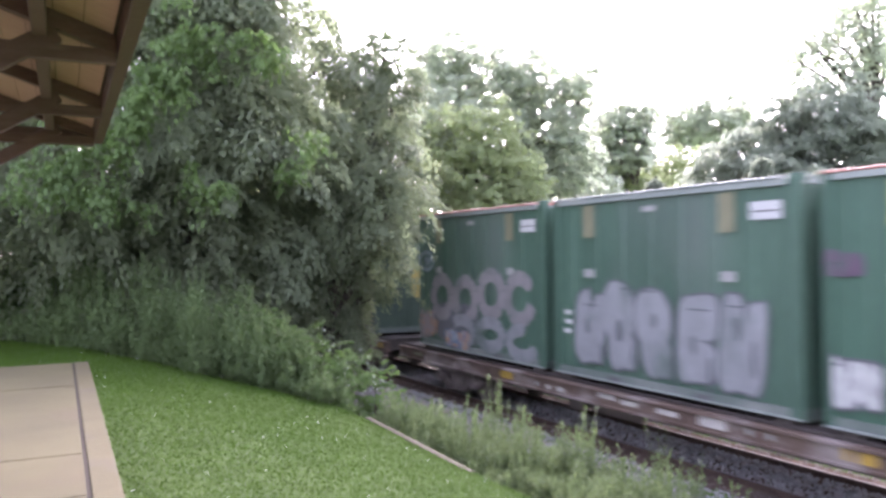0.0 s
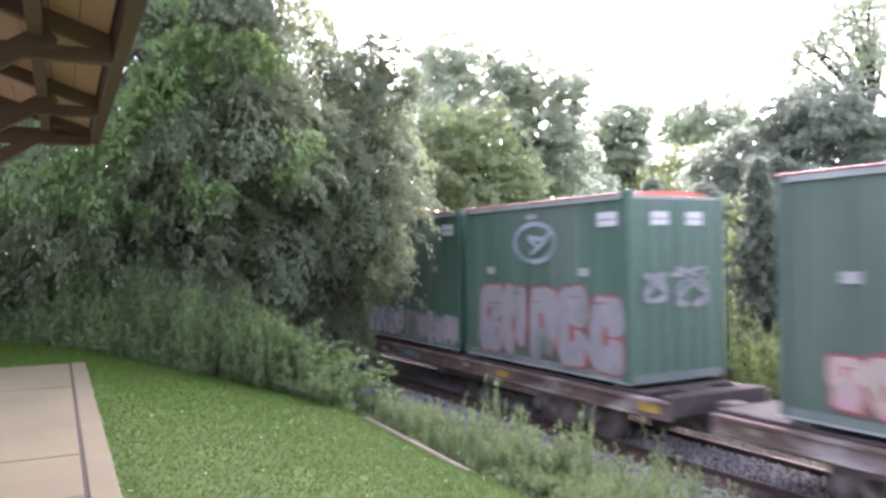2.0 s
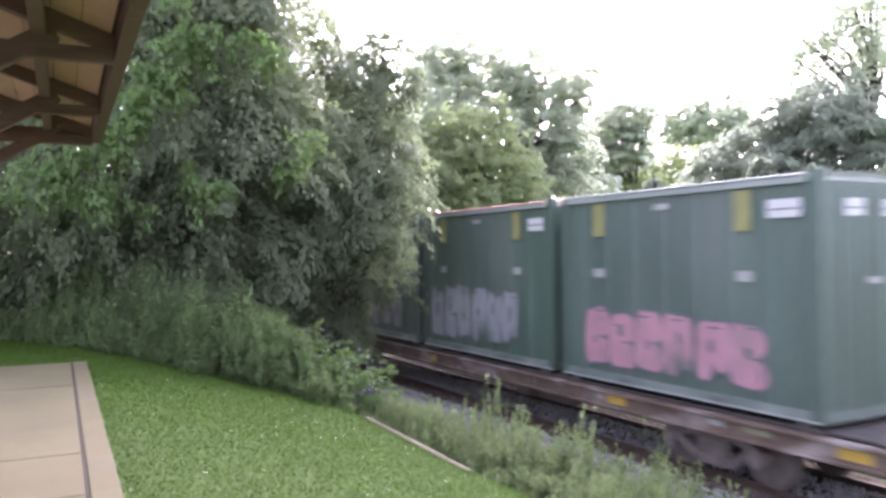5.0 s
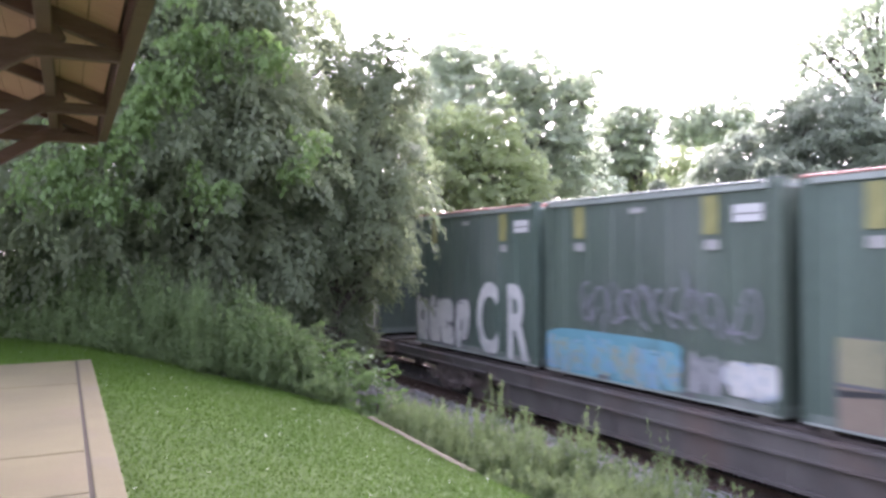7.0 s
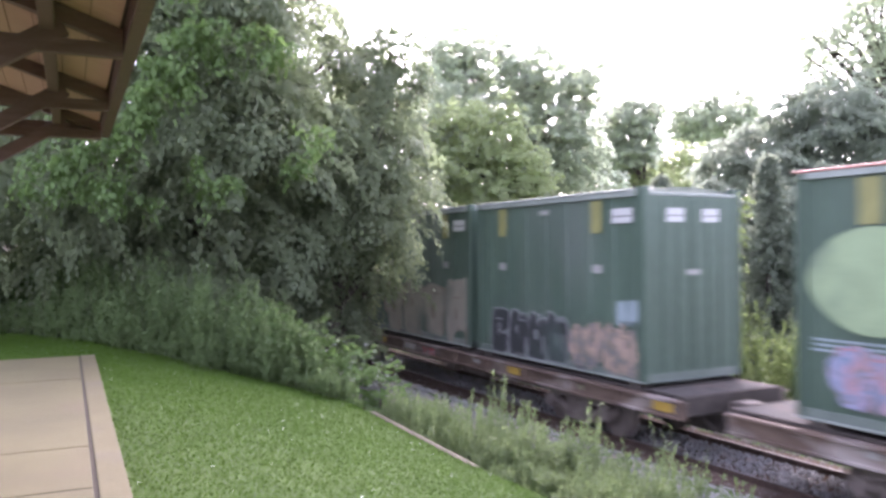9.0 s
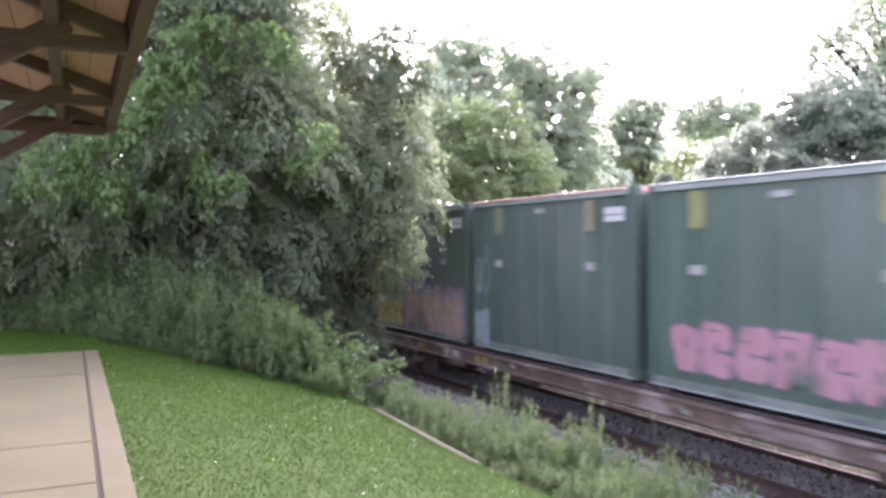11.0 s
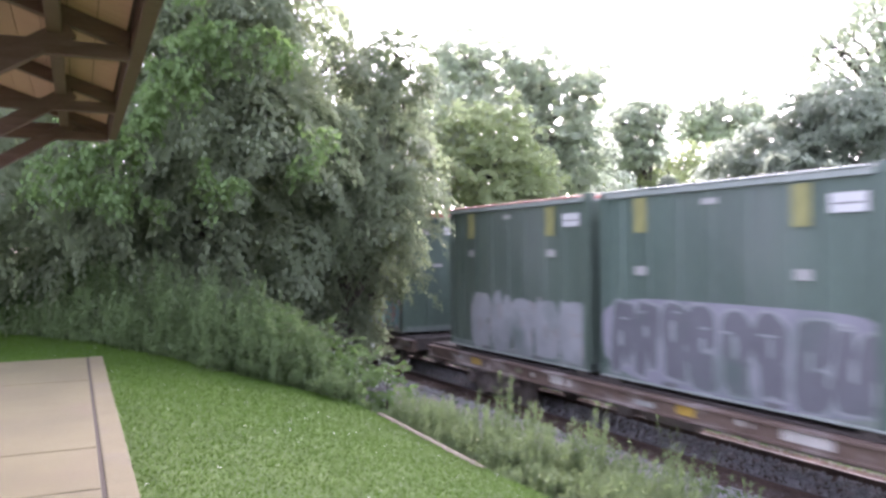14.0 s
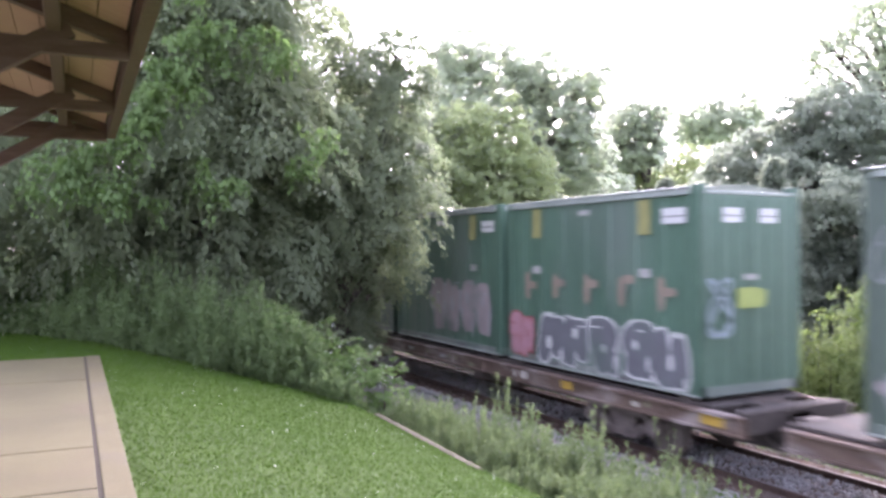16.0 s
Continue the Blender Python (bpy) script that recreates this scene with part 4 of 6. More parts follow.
def bottom_rail():
    bm = boxes((-CW / 2, -CW / 2 + 0.10, 0.0, CL, 0.0, 0.16), (CW / 2 - 0.10, CW / 2, 0.0, CL, 0.0, 0.16), (-CW / 2, CW / 2, 0.0, 0.10, 0.0, 0.16), (-CW / 2, CW / 2, CL - 0.1, CL, 0.0, 0.16))
    box(bm, -CW / 2 + 0.1, CW / 2 - 0.1, 0.1, CL - 0.1, 0.06, 0.12)
    return bm


def bottom_lip():
    return boxes((-CW / 2 - 0.025, -CW / 2 + 0.02, 0.02, CL - 0.02, 0.0, 0.032), (CW / 2 - 0.02, CW / 2 + 0.025, 0.02, CL - 0.02, 0.0, 0.032), bevel=0.006)


def top_rail():
    return boxes((-CW / 2 - 0.03, -CW / 2 + 0.08, 0.22, CL - 0.162, CH - 0.125, CH - 0.03), (CW / 2 - 0.08, CW / 2 + 0.03, 0.22, CL - 0.162, CH - 0.125, CH - 0.03),
                 (-CW / 2 + 0.08, CW / 2 - 0.08, 0.0, 0.08, CH - 0.118, CH - 0.06), (-CW / 2 + 0.08, CW / 2 - 0.08, CL - 0.08, CL, CH - 0.16, CH - 0.03), bevel=0.01)


def lid_sheet():
    """A cover bowed up along its middle, with a rolled hem."""
    bm = bmesh.new()
    rows = []
    for y in np.linspace(0.23, CL - 0.03, 13):
        rows.append([bm.verts.new((x, y, CH - 0.025 + 0.09 * (1 - (x / 1.2) ** 2) + 0.012 * math.sin(y * 5 + x * 3))) for x in np.linspace(-CW / 2 - 0.02, CW / 2 + 0.02, 9)])
    for a, b in zip(rows, rows[1:]):
        for i in range(8):
            bm.faces.new((a[i], a[i + 1], b[i + 1], b[i]))
    bmesh.ops.solidify(bm, geom=bm.faces[:], thickness=0.02)
    for x in (-CW / 2 - 0.03, CW / 2 + 0.03):
        rod(bm, (x, 0.23, CH - 0.01), (x, CL - 0.02, CH - 0.01), 0.022, 0.022, 6)
    return bm


def corner_post():
    return boxes((-0.08, 0.08, -0.08, 0.08, 0.0, CH - 0.03), bevel=0.012)


def lead_post():
    return boxes((-0.085, 0.085, -0.085, 0.135, 0.0, CH + 0.045), bevel=0.014)


def plate(w, h):
    return boxes((-0.006, 0.0, -w / 2, w / 2, -h / 2, h / 2))


def end_plate(w, h):
    return boxes((-w / 2, w / 2, -0.006, 0.0, -h / 2, h / 2))


def print_lines(w, h, across):
    bm = bmesh.new()
    for z in (-0.04 * h,):
        if across:
            box(bm, -w * 0.42, w * 0.42, -0.010, -0.006, z - h * 0.045, z + h * 0.045)
        else:
            box(bm, -0.010, -0.006, -w * 0.42, w * 0.42, z - h * 0.045, z + h * 0.045)
    return bm


def pocket():
    return boxes((-0.012, 0.0, -0.17, 0.17, 0.025, 0.115), bevel=0.004)


FACE = -CW / 2 + 0.005


def waste_container(label, tone, red, patches, plate_z=2.03):
    """A tall waste container: lead end at y = 0, near side at -x."""
    c = empty("waste_container")
    tagged(c, label, "container", "waste containers on the train")
    body = BODY_PAINT[tone]
    piece("side_wall", "side", corrugated_side, body, c, (FACE + 0.03, 0, 0))
    w = piece("side_wall", "side", corrugated_side, body, c, (-FACE - 0.03, CL, 0))
    w.rotation_euler.z = math.pi
    piece("end_wall", "end", container_end, body, c)
    e = piece("end_wall", "end", container_end, body, c, (0, CL, 0))
    e.rotation_euler.z = math.pi
    for x in (-0.72, -0.06, 0.06, 0.72):
        piece("end_rib", "end_rib", end_rib, body, c, (x, 0, 0))
    for x in (-0.38, 0.38):
        piece("locking_rod", "locking_rod", locking_rod, body, c, (x, 0, 0))
    piece("bottom_rail", "bottom_rail", bottom_rail, RAIL_PAINT, c, label="dusty grey-green bottom rail")
    # pale paint on the lip draws the light caught along the bottom edge
    piece("bottom_lip", "bottom_lip", bottom_lip, RIM_PAINT, c, label="pale bottom lip painted as a lit edge")
    piece("top_rail", "top_rail", top_rail, RIM_PAINT, c, label="pale metal top rail")
    piece("cover", "cover", lid_sheet, RED_TARP if red else GREY_LID, c, label="red tarpaulin cover" if red else "grey cover")
    for x in (-CW / 2 + 0.075, CW / 2 - 0.075):
        for y in (0.085, CL - 0.085):
            piece("corner_post", "post" if y > 1 else "lead_post", corner_post if y > 1 else lead_post, body, c, (x, y, 0))
    # closed plates, painted black for the shade inside the fork openings
    for y in (1.85, 4.0):
        piece("fork_pocket", "pocket", pocket, LABEL_BLACK, c, (-CW / 2 - 0.001, y, 0), "fork pocket drawn as a black plate for its inner shade")
    f = FACE - 0.004
    lb = piece("label_plate", "label_w", plate, LABEL_WHITE, c, (f, 0.60, 3.03), "white label crossed by a thin dark line", (0.56, 0.27))
    piece("print", "label_print", print_lines, LABEL_BLACK, lb, args=(0.56, 0.27, False))
    if patches:
        for y in (1.34, 4.72):
            piece("yellow_patch", "patch", plate, PATCH_YELLOW if patches == 1 else PATCH_DULL, c, (f, y, 3.03), "faded yellow patch", (0.32, 0.62))
    piece("small_plate", "plate_s", plate, PLATE_GREY, c, (f, 1.32, plate_z), args=(0.30, 0.16))
    piece("small_plate", "plate_s", plate, PLATE_GREY, c, (f, 4.72, plate_z), args=(0.30, 0.16))
    piece("small_plate", "plate_t", plate, PLATE_GREY, c, (f, 3.07, 3.19), args=(0.36, 0.10))
    for x in (-0.46, 0.42):
        lb = piece("label_plate", "label_e", end_plate, LABEL_WHITE, c, (x, -0.002, 3.03), "white label crossed by a thin dark line", (0.42, 0.25))
        piece("print", "label_e_print", print_lines, LABEL_BLACK, lb, args=(0.42, 0.25, True))
    piece("small_plate", "plate_e", end_plate, PLATE_GREY, c, (-0.02, -0.002, 1.98), args=(0.34, 0.10))
    return c


# flat wagon: y = 0 below the lead container's front, deck from -0.95 to 25.6
WL0, WL1 = -0.95, 25.62


def side_sill(y0, y1, deep):
    bm = boxes((-0.06, 0.06, y0, y1, -deep, 0.0))
    box(bm, -0.13, 0.06, y0, y1, -0.055, -0.004, 0.008)
    box(bm, -0.11, 0.06, y0, y1, -deep, -deep + 0.045, 0.008)
    n = int((y1 - y0) / 1.55)
    for k in range(n + 1):
        y = y0 + 0.1 + (y1 - y0 - 0.2) * k / max(1, n)
        box(bm, -0.10, -0.05, y - 0.05, y + 0.05, -deep + 0.04, -0.05)
    return bm


def deck_frame():
    bm = boxes((-0.28, 0.28, WL0, WL1, -0.72, -0.08), (-1.2, 1.2, WL0, WL0 + 0.14, -0.34, -0.01), (-1.2, 1.2, WL1 - 0.14, WL1, -0.34, -0.01))
    k = WL0 + 1.1
    while k < WL1 - 0.8:
        box(bm, -1.15, 1.15, k - 0.09, k + 0.09, -0.26, -0.02)
        k += 1.54
    box(bm, -1.18, -0.9, 0.0, WL1, -0.05, -0.012)
    box(bm, 0.9, 1.18, 0.0, WL1, -0.05, -0.012)
    return bm


def end_platform(y0, y1):
    return boxes((-1.13, 1.13, y0, y1, -0.045, -0.006), bevel=0.006)


def end_frame(y0, y1):
    """An open end: a middle walkway, two cross members and pale-edged sides, with gaps between."""
    bm = boxes((-0.42, 0.36, y0, y1, -0.05, -0.006), (-1.13, 1.13, y0, y0 + 0.16, -0.12, -0.004), (-1.13, -0.42, y1 - 0.2, y1, -0.06, -0.01), (0.36, 1.13, y1 - 0.14, y1, -0.06, -0.01), bevel=0.006)
    for k in range(5):
        y = y0 + 0.2 + (y1 - y0 - 0.3) * k / 4
        box(bm, -0.40, 0.34, y - 0.012, y + 0.012, -0.006, 0.006)
    return bm


def pedestal():
    return boxes((-0.09, 0.07, -0.16, 0.16, -0.20, -0.002), bevel=0.015)


def deep_sill(y0, y1):
    bm = boxes((-0.05, 0.05, y0, y1, -0.86, -0.04))
    box(bm, -0.12, 0.05, y0, y1, -0.90, -0.84, 0.008)
    for k in range(9):
        y = y0 + 0.2 + (y1 - y0 - 0.4) * k / 8
        box(bm, -0.09, -0.04, y - 0.05, y + 0.05, -0.85, -0.05)
    return bm


def wheelset():
    bm = bmesh.new()
    for x in (-0.735, 0.735):
        s = 1 if x > 0 else -1
        rod(bm, (x - 0.065, 0, 0), (x + 0.065, 0, 0), 0.457, 0.457, 26)
        rod(bm, (x - s * 0.09, 0, 0), (x - s * 0.06, 0, 0), 0.482, 0.482, 26)
        for k in range(5):
            a = k * 2 * math.pi / 5
            rod(bm, (x + s * 0.062, 0.24 * math.cos(a), 0.24 * math.sin(a)), (x + s * 0.072, 0.24 * math.cos(a), 0.24 * math.sin(a)), 0.06, 0.05, 8)
    rod(bm, (-1.05, 0, 0), (1.05, 0, 0), 0.085, 0.085, 10)
    return bm


def side_frame():
    bm = bmesh.new()
    pts = [(-0.90, 0.10), (-0.55, 0.22), (0.0, 0.26), (0.55, 0.22), (0.90, 0.10)]
    for a, b in zip(pts, pts[1:]):
        beam(bm, (0, a[0], a[1]), (0, b[0], b[1]), 0.16, 0.15)
    low = [(-0.72, 0.06), (-0.36, -0.20), (0.36, -0.20), (0.72, 0.06)]
    for a, b in zip(low, low[1:]):
        beam(bm, (0, a[0], a[1]), (0, b[0], b[1]), 0.15, 0.13)
    for y in (-0.24, 0.24):
        beam(bm, (0, y, -0.2), (0, y, 0.22), 0.15, 0.11)
    for y in (-0.12, 0.0, 0.12):
        rod(bm, (-0.02, y, -0.14), (-0.02, y, 0.1), 0.05, 0.05, 8)
    for y in (-0.89, 0.89):
        rod(bm, (-0.14, y, 0.0), (0.1, y, 0.0), 0.13, 0.13, 10)
    return bm


def bolster():
    return boxes((-1.05, 1.05, -0.18, 0.18, -0.02, 0.22), (-0.2, 0.2, -0.25, 0.25, 0.2, 0.36), bevel=0.02)


def coupler():
    bm = boxes((-0.12, 0.12, -0.02, 0.55, -0.12, 0.12), bevel=0.02)
    box(bm, -0.20, 0.20, -0.30, 0.0, -0.17, 0.17, 0.05)
    return bm


def air_hose():
    return rod(bmesh.new(), (-0.55, 0.55, -0.02), (-0.55, -0.02, -0.42), 0.025, 0.025, 6)


def brake_gear():
    bm = bmesh.new()
    rod(bm, (-0.75, -0.6, 0.0), (-0.75, 0.6, 0.0), 0.17, 0.17, 12)
    box(bm, -0.95, -0.6, 0.9, 1.35, -0.15, 0.15, 0.02)
    rod(bm, (-0.8, -1.6, 0.05), (-0.8, -0.6, 0.05), 0.03, 0.03, 6)
    return bm


def sill_patch(w, h):
    return boxes((-0.004, 0.0, -w / 2, w / 2, -h / 2, h / 2))


WHEELS = []


def flat_wagon(label, style, marks, bare_end):
    w = empty("flat_wagon")
    tagged(w, label, "freight wagon", "wagons of the freight train")
    steel = SILL_RUST if style == "rust" else SILL_GREY
    piece("deck_frame", "deck", deck_frame, DARK_STEEL, w, (0, 0, DECK - 0.08))
    if style == "rust":
        spans = [(WL0, WL1, 0.32, SILL_RUST)]
    elif style == "white":
        spans = [(WL0, 6.3, 0.15, SILL_WHITE), (6.3, 20.4, 0.30, SILL_GREY), (20.4, WL1, 0.18, SILL_GREY)]
    else:
        spans = [(WL0, 3.4, 0.26, SILL_GREY), (3.4, 20.4, 0.36, SILL_GREY), (20.4, WL1, 0.26, SILL_GREY)]
    for y0, y1, deep, m in spans:
        for x, turn in ((-1.20, 0), (1.20, math.pi)):
            key = "sill_%.1f_%.1f_%.2f" % (y0, y1, deep)
            s = piece("side_sill", key, side_sill, m, w, (x, 0 if not turn else y0 + y1, DECK - 0.15), args=(y0, y1, deep))
            s.rotation_euler.z = turn
    if style != "rust":
        y0, y1 = (6.6, 19.4) if style == "white" else (5.0, 20.0)
        piece("deep_side_panel", "deep_%.1f" % y0, deep_sill, SILL_GREY, w, (-1.12, 0, DECK - 0.10), "deep grey steel side panel", (y0, y1))
        piece("deep_side_panel", "deep_%.1f" % y0, deep_sill, SILL_GREY, w, (1.12, 0, DECK - 0.10), "deep grey steel side panel", (y0, y1))
    if bare_end:
        piece("end_platform", "end_frame_front", end_frame, PLATFORM_GREY, w, (0, 0, DECK - 0.08), "open steel end frame with a narrow walkway", (WL0 + 0.145, -0.06))
    else:
        piece("end_platform", "end_platform_front", end_platform, PLATFORM_GREY, w, (0, 0, DECK - 0.08), "worn grey steel end platform", (WL0 + 0.145, -0.06))
    piece("end_platform", "end_platform_rear", end_platform, PLATFORM_GREY, w, (0, 0, DECK - 0.08), "worn grey steel end platform", (24.55, WL1 - 0.145))
    for j in range(4):
        for dy in (0.35, 5.5):
            piece("container_pedestal", "pedestal", pedestal, DARK_STEEL, w, (-1.08, j * PITCH + dy, DECK))
            piece("container_pedestal", "pedestal", pedestal, DARK_STEEL, w, (1.10, j * PITCH + dy, DECK))
    for y in (2.1, 22.6):
        b = empty("bogie", pose(0, y, 0.457))
        b.parent = w
        for x in (-1.02, 1.02):
            piece("side_frame", "side_frame", side_frame, BOGIE_STEEL, b, (x, 0, 0))
        piece("bolster", "bolster", bolster, BOGIE_STEEL, b)
        for dy in (-0.89, 0.89):
            WHEELS.append((piece("wheelset", "wheelset", wheelset, BOGIE_STEEL, b, (0, dy, 0)), w, y + dy, dy))
    piece("coupler", "coupler", coupler, BOGIE_STEEL, w, (0, WL0 - 0.15, 0.84))
    c = piece("coupler", "coupler", coupler, BOGIE_STEEL, w, (0, WL1 + 0.15, 0.84))
    c.rotation_euler.z = math.pi
    piece("air_hose", "air_hose", air_hose, DARK_STEEL, w, (0, WL0 - 0.15, 0.84))
    piece("brake_gear", "brake", brake_gear, BOGIE_STEEL, w, (0, 6.6, 0.62))
    piece("brake_gear", "brake", brake_gear, BOGIE_STEEL, w, (0, 16.8, 0.62))
    rng = random.Random(len(label) + len(marks) * 7 + int(marks[0][0] * 10))
    for _ in range(16 if style == "rust" else 0):
        y, wide = rng.uniform(WL0 + 0.6, WL1 - 0.6), rng.choice((0.1, 0.16, 0.3, 0.5))
        if all(abs(y - q[0]) > (wide + q[1]) / 2 + 0.03 for q in marks):
            piece("sill_mark", "stencil_%.2f" % wide, sill_patch, rng.choice((PLATE_GREY, PATCH_DULL, SILL_PALE, PLATE_GREY)), w, (-1.262, y, DECK - rng.uniform(0.26, 0.37)), "small worn paint mark on the sill", (wide, 0.09))
    reds = [q for q in marks if q[2] is SILL_RED]
    for y, wide, tone in [q for q in marks if q[2] is not SILL_RED]:
        piece("sill_mark", "mark_%.2f" % wide, sill_patch, tone, w, (-1.262, y, DECK - (0.23 if style == "white" else 0.30)), "paint patch on the sill", (wide * 0.8, 0.09 if style == "white" else 0.16))
    for y, wide, tone in reds:
        piece("sill_mark", "red_%.2f" % wide, sill_patch, tone, w, (-1.264, y, DECK - 0.31), "faded red paint on the sill", (wide, 0.21))
    return w


SILL_RED = surface("sill_red", (0.28, 0.06, 0.065), (0.36, 0.10, 0.105), 2.5, 0.7, 0.1, stretch=(1, 0.6, 4), stain=(0.34, 0.30, 0.30), amount=0.9)
SILL_BLUE = paint("sill_blue", (0.15, 0.31, 0.40), 0.6, 0.3)
SILL_PALE = paint("sill_pale", (0.50, 0.47, 0.43), 0.6, 0.3)
YEL = [(-0.5, 0.6, SILL_YELLOW), (4.2, 0.6, SILL_YELLOW), (11.5, 0.6, SILL_YELLOW), (20.0, 0.6, SILL_YELLOW)]
# wagons: place of the lead container's front at 0 s, style, sill marks
WAGONS = [
    (-4.94, "rust", YEL + [(9.0, 0.9, SILL_PALE), (14.0, 0.7, SILL_PALE)]),
    (22.56, "rust", YEL + [(8.0, 0.5, SILL_PALE)]),
    (50.13, "rust", YEL + [(18.2, 0.8, SILL_PALE), (9.0, 0.7, SILL_BLUE)]),
    (77.65, "rust", YEL + [(15.0, 0.8, SILL_PALE)]),
    (105.1, "rust", YEL),
    (132.65, "deep", [(7.2, 0.5, SILL_PALE)]),
    (159.62, "rust", [(5.45, 2.5, SILL_RED), (7.0, 0.5, SILL_YELLOW), (12.5, 0.6, SILL_YELLOW)]),
    (187.17, "rust", YEL + [(8.4, 0.7, SILL_RED), (9.6, 0.8, SILL_PALE)]),
    (214.3, "rust", [(-0.4, 0.5, SILL_YELLOW), (17.8, 0.7, SILL_YELLOW), (21.0, 0.6, SILL_YELLOW), (23.9, 0.6, SILL_YELLOW), (19.3, 1.0, SILL_PALE)]),
    (241.45, "white", [(0.2, 0.5, SILL_YELLOW), (5.4, 0.6, SILL_YELLOW), (18.8, 0.8, SILL_WHITE), (25.3, 0.5, SILL_YELLOW)]),
    (268.35, "rust", [(0.4, 0.6, SILL_YELLOW), (7.0, 0.5, SILL_YELLOW), (11.2, 0.5, SILL_YELLOW), (16.0, 0.6, SILL_YELLOW), (23.0, 0.6, SILL_YELLOW), (19.5, 0.9, SILL_PALE), (13.6, 1.1, SILL_PALE)]),
    (295.85, "rust", [(2.4, 0.6, SILL_YELLOW), (17.4, 0.8, SILL_BLUE), (8.6, 0.5, SILL_BLUE), (13.2, 0.6, SILL_BLUE), (22.4, 0.9, SILL_PALE), (20.0, 0.9, SILL_BLUE)]),
    (323.17, "rust", [(-0.3, 0.6, SILL_YELLOW), (3.6, 0.5, SILL_YELLOW), (5.3, 0.7, SILL_PALE)]),
]
STYLE_WORDS = {"rust": "rusty brown steel flat wagon carrying waste containers", "deep": "grey flat wagon with a deep side panel", "white": "flat wagon with white-painted sill and deep grey panel"}


# ---- graffiti: sprayed shapes on the near side and the lead end ----
TONES = {"WHITE": (0.60, 0.60, 0.57), "SILVER": (0.29, 0.3, 0.31), "SLATE": (0.13, 0.13, 0.15), "INK": (0.03, 0.03, 0.035), "GREYLILAC": (0.24, 0.232, 0.28),
         "DUSTY": (0.32, 0.256, 0.256), "ROSE_GREY": (0.29, 0.265, 0.265), "PALE_PINK": (0.449, 0.34, 0.354), "PINK": (0.496, 0.208, 0.256), "PEACH": (0.496, 0.304, 0.216),
         "RED": (0.33, 0.06, 0.05), "ORANGE_RED": (0.528, 0.104, 0.056), "MAROON": (0.07, 0.024, 0.023), "ORANGE": (0.528, 0.224, 0.048), "GOLD": (0.528, 0.304, 0.04), "YELLOW": (0.528, 0.4, 0.04),
         "KHAKI": (0.288, 0.272, 0.144), "OLIVE": (0.192, 0.2, 0.032), "LIME": (0.336, 0.416, 0.048), "LIME_PALE": (0.304, 0.432, 0.208), "GREEN": (0.064, 0.336, 0.112), "GREEN_DEEP": (0.024, 0.176, 0.072),
         "GREEN_BODY": (0.028, 0.096, 0.064), "MINT": (0.286, 0.381, 0.313), "TEAL": (0.048, 0.208, 0.224), "TURQ": (0.08, 0.368, 0.352), "CYAN": (0.08, 0.336, 0.416), "SKY": (0.112, 0.288, 0.496),
         "ICE": (0.394, 0.462, 0.517), "PALE_BLUE": (0.286, 0.381, 0.422), "BLUE": (0.11, 0.20, 0.34), "NAVY": (0.03, 0.06, 0.24), "PURPLE": (0.176, 0.096, 0.336), "LILAC": (0.336, 0.288, 0.48),
         "PLUM": (0.16, 0.064, 0.144), "TAN": (0.27, 0.2, 0.14), "CREAM": (0.33, 0.29, 0.22), "MAROON_FADED": (0.085, 0.055, 0.048)}
# tones greyed for the haze before them as well as for dust and wear
TONES = {k: tuple(0.60 * c + 0.18 * sum(v) / 3 + 0.12 * dust_haze for c, dust_haze in zip(v, (0.11, 0.13, 0.12))) for k, v in TONES.items()}
SPRAY = {k: surface("spray_" + k.lower(), tuple(c * 0.75 for c in v), v, 2.2, 0.55, 0.05, fine=25, spec=0.3, stain=(0.07, 0.10, 0.085), amount=0.8) for k, v in TONES.items()}
(WHITE, SILVER, SLATE, INK, GREYLILAC, DUSTY, ROSE_GREY, PALE_PINK, PINK, PEACH, RED, ORANGE_RED, MAROON, ORANGE, GOLD, YELLOW, KHAKI, OLIVE, LIME, LIME_PALE, GREEN, GREEN_DEEP,
 GREEN_BODY, MINT, TEAL, TURQ, CYAN, SKY, ICE, PALE_BLUE, BLUE, NAVY, PURPLE, LILAC, PLUM, TAN, CREAM, MAROON_FADED) = list(TONES)


def fade_paint(name, low, high, z0, z1):
    """Spray paint fading from one tone up into another."""
    m, n, l, b = node_mat(name)
    co, sp, mr, rp = n.new("ShaderNodeTexCoord"), n.new("ShaderNodeSeparateXYZ"), n.new("ShaderNodeMapRange"), n.new("ShaderNodeValToRGB")
    l.new(co.outputs["Object"], sp.inputs[0]), l.new(sp.outputs[2], mr.inputs[0])
    mr.inputs[1].default_value, mr.inputs[2].default_value = z0, z1
    rp.color_ramp.elements[0].color, rp.color_ramp.elements[1].color = (*low, 1), (*high, 1)
    l.new(mr.outputs[0], rp.inputs[0]), l.new(rp.outputs[0], b.inputs["Base Color"])
    b.inputs["Roughness"].default_value = 0.5
    return m


FIRE = "FIRE"
SPRAY["FIRE"] = fade_paint("spray_fire", (0.58, 0.22, 0.09), (0.60, 0.58, 0.54), 2.15, 2.75)
LAYER = {}
UL = 6.10  # graffiti lengths run from here down to the lead end


def depth_of(c, wide=0.0025):
    LAYER[c.name] = LAYER.get(c.name, 0) + 1
    return -CW / 2 - 0.003 - wide * LAYER[c.name]


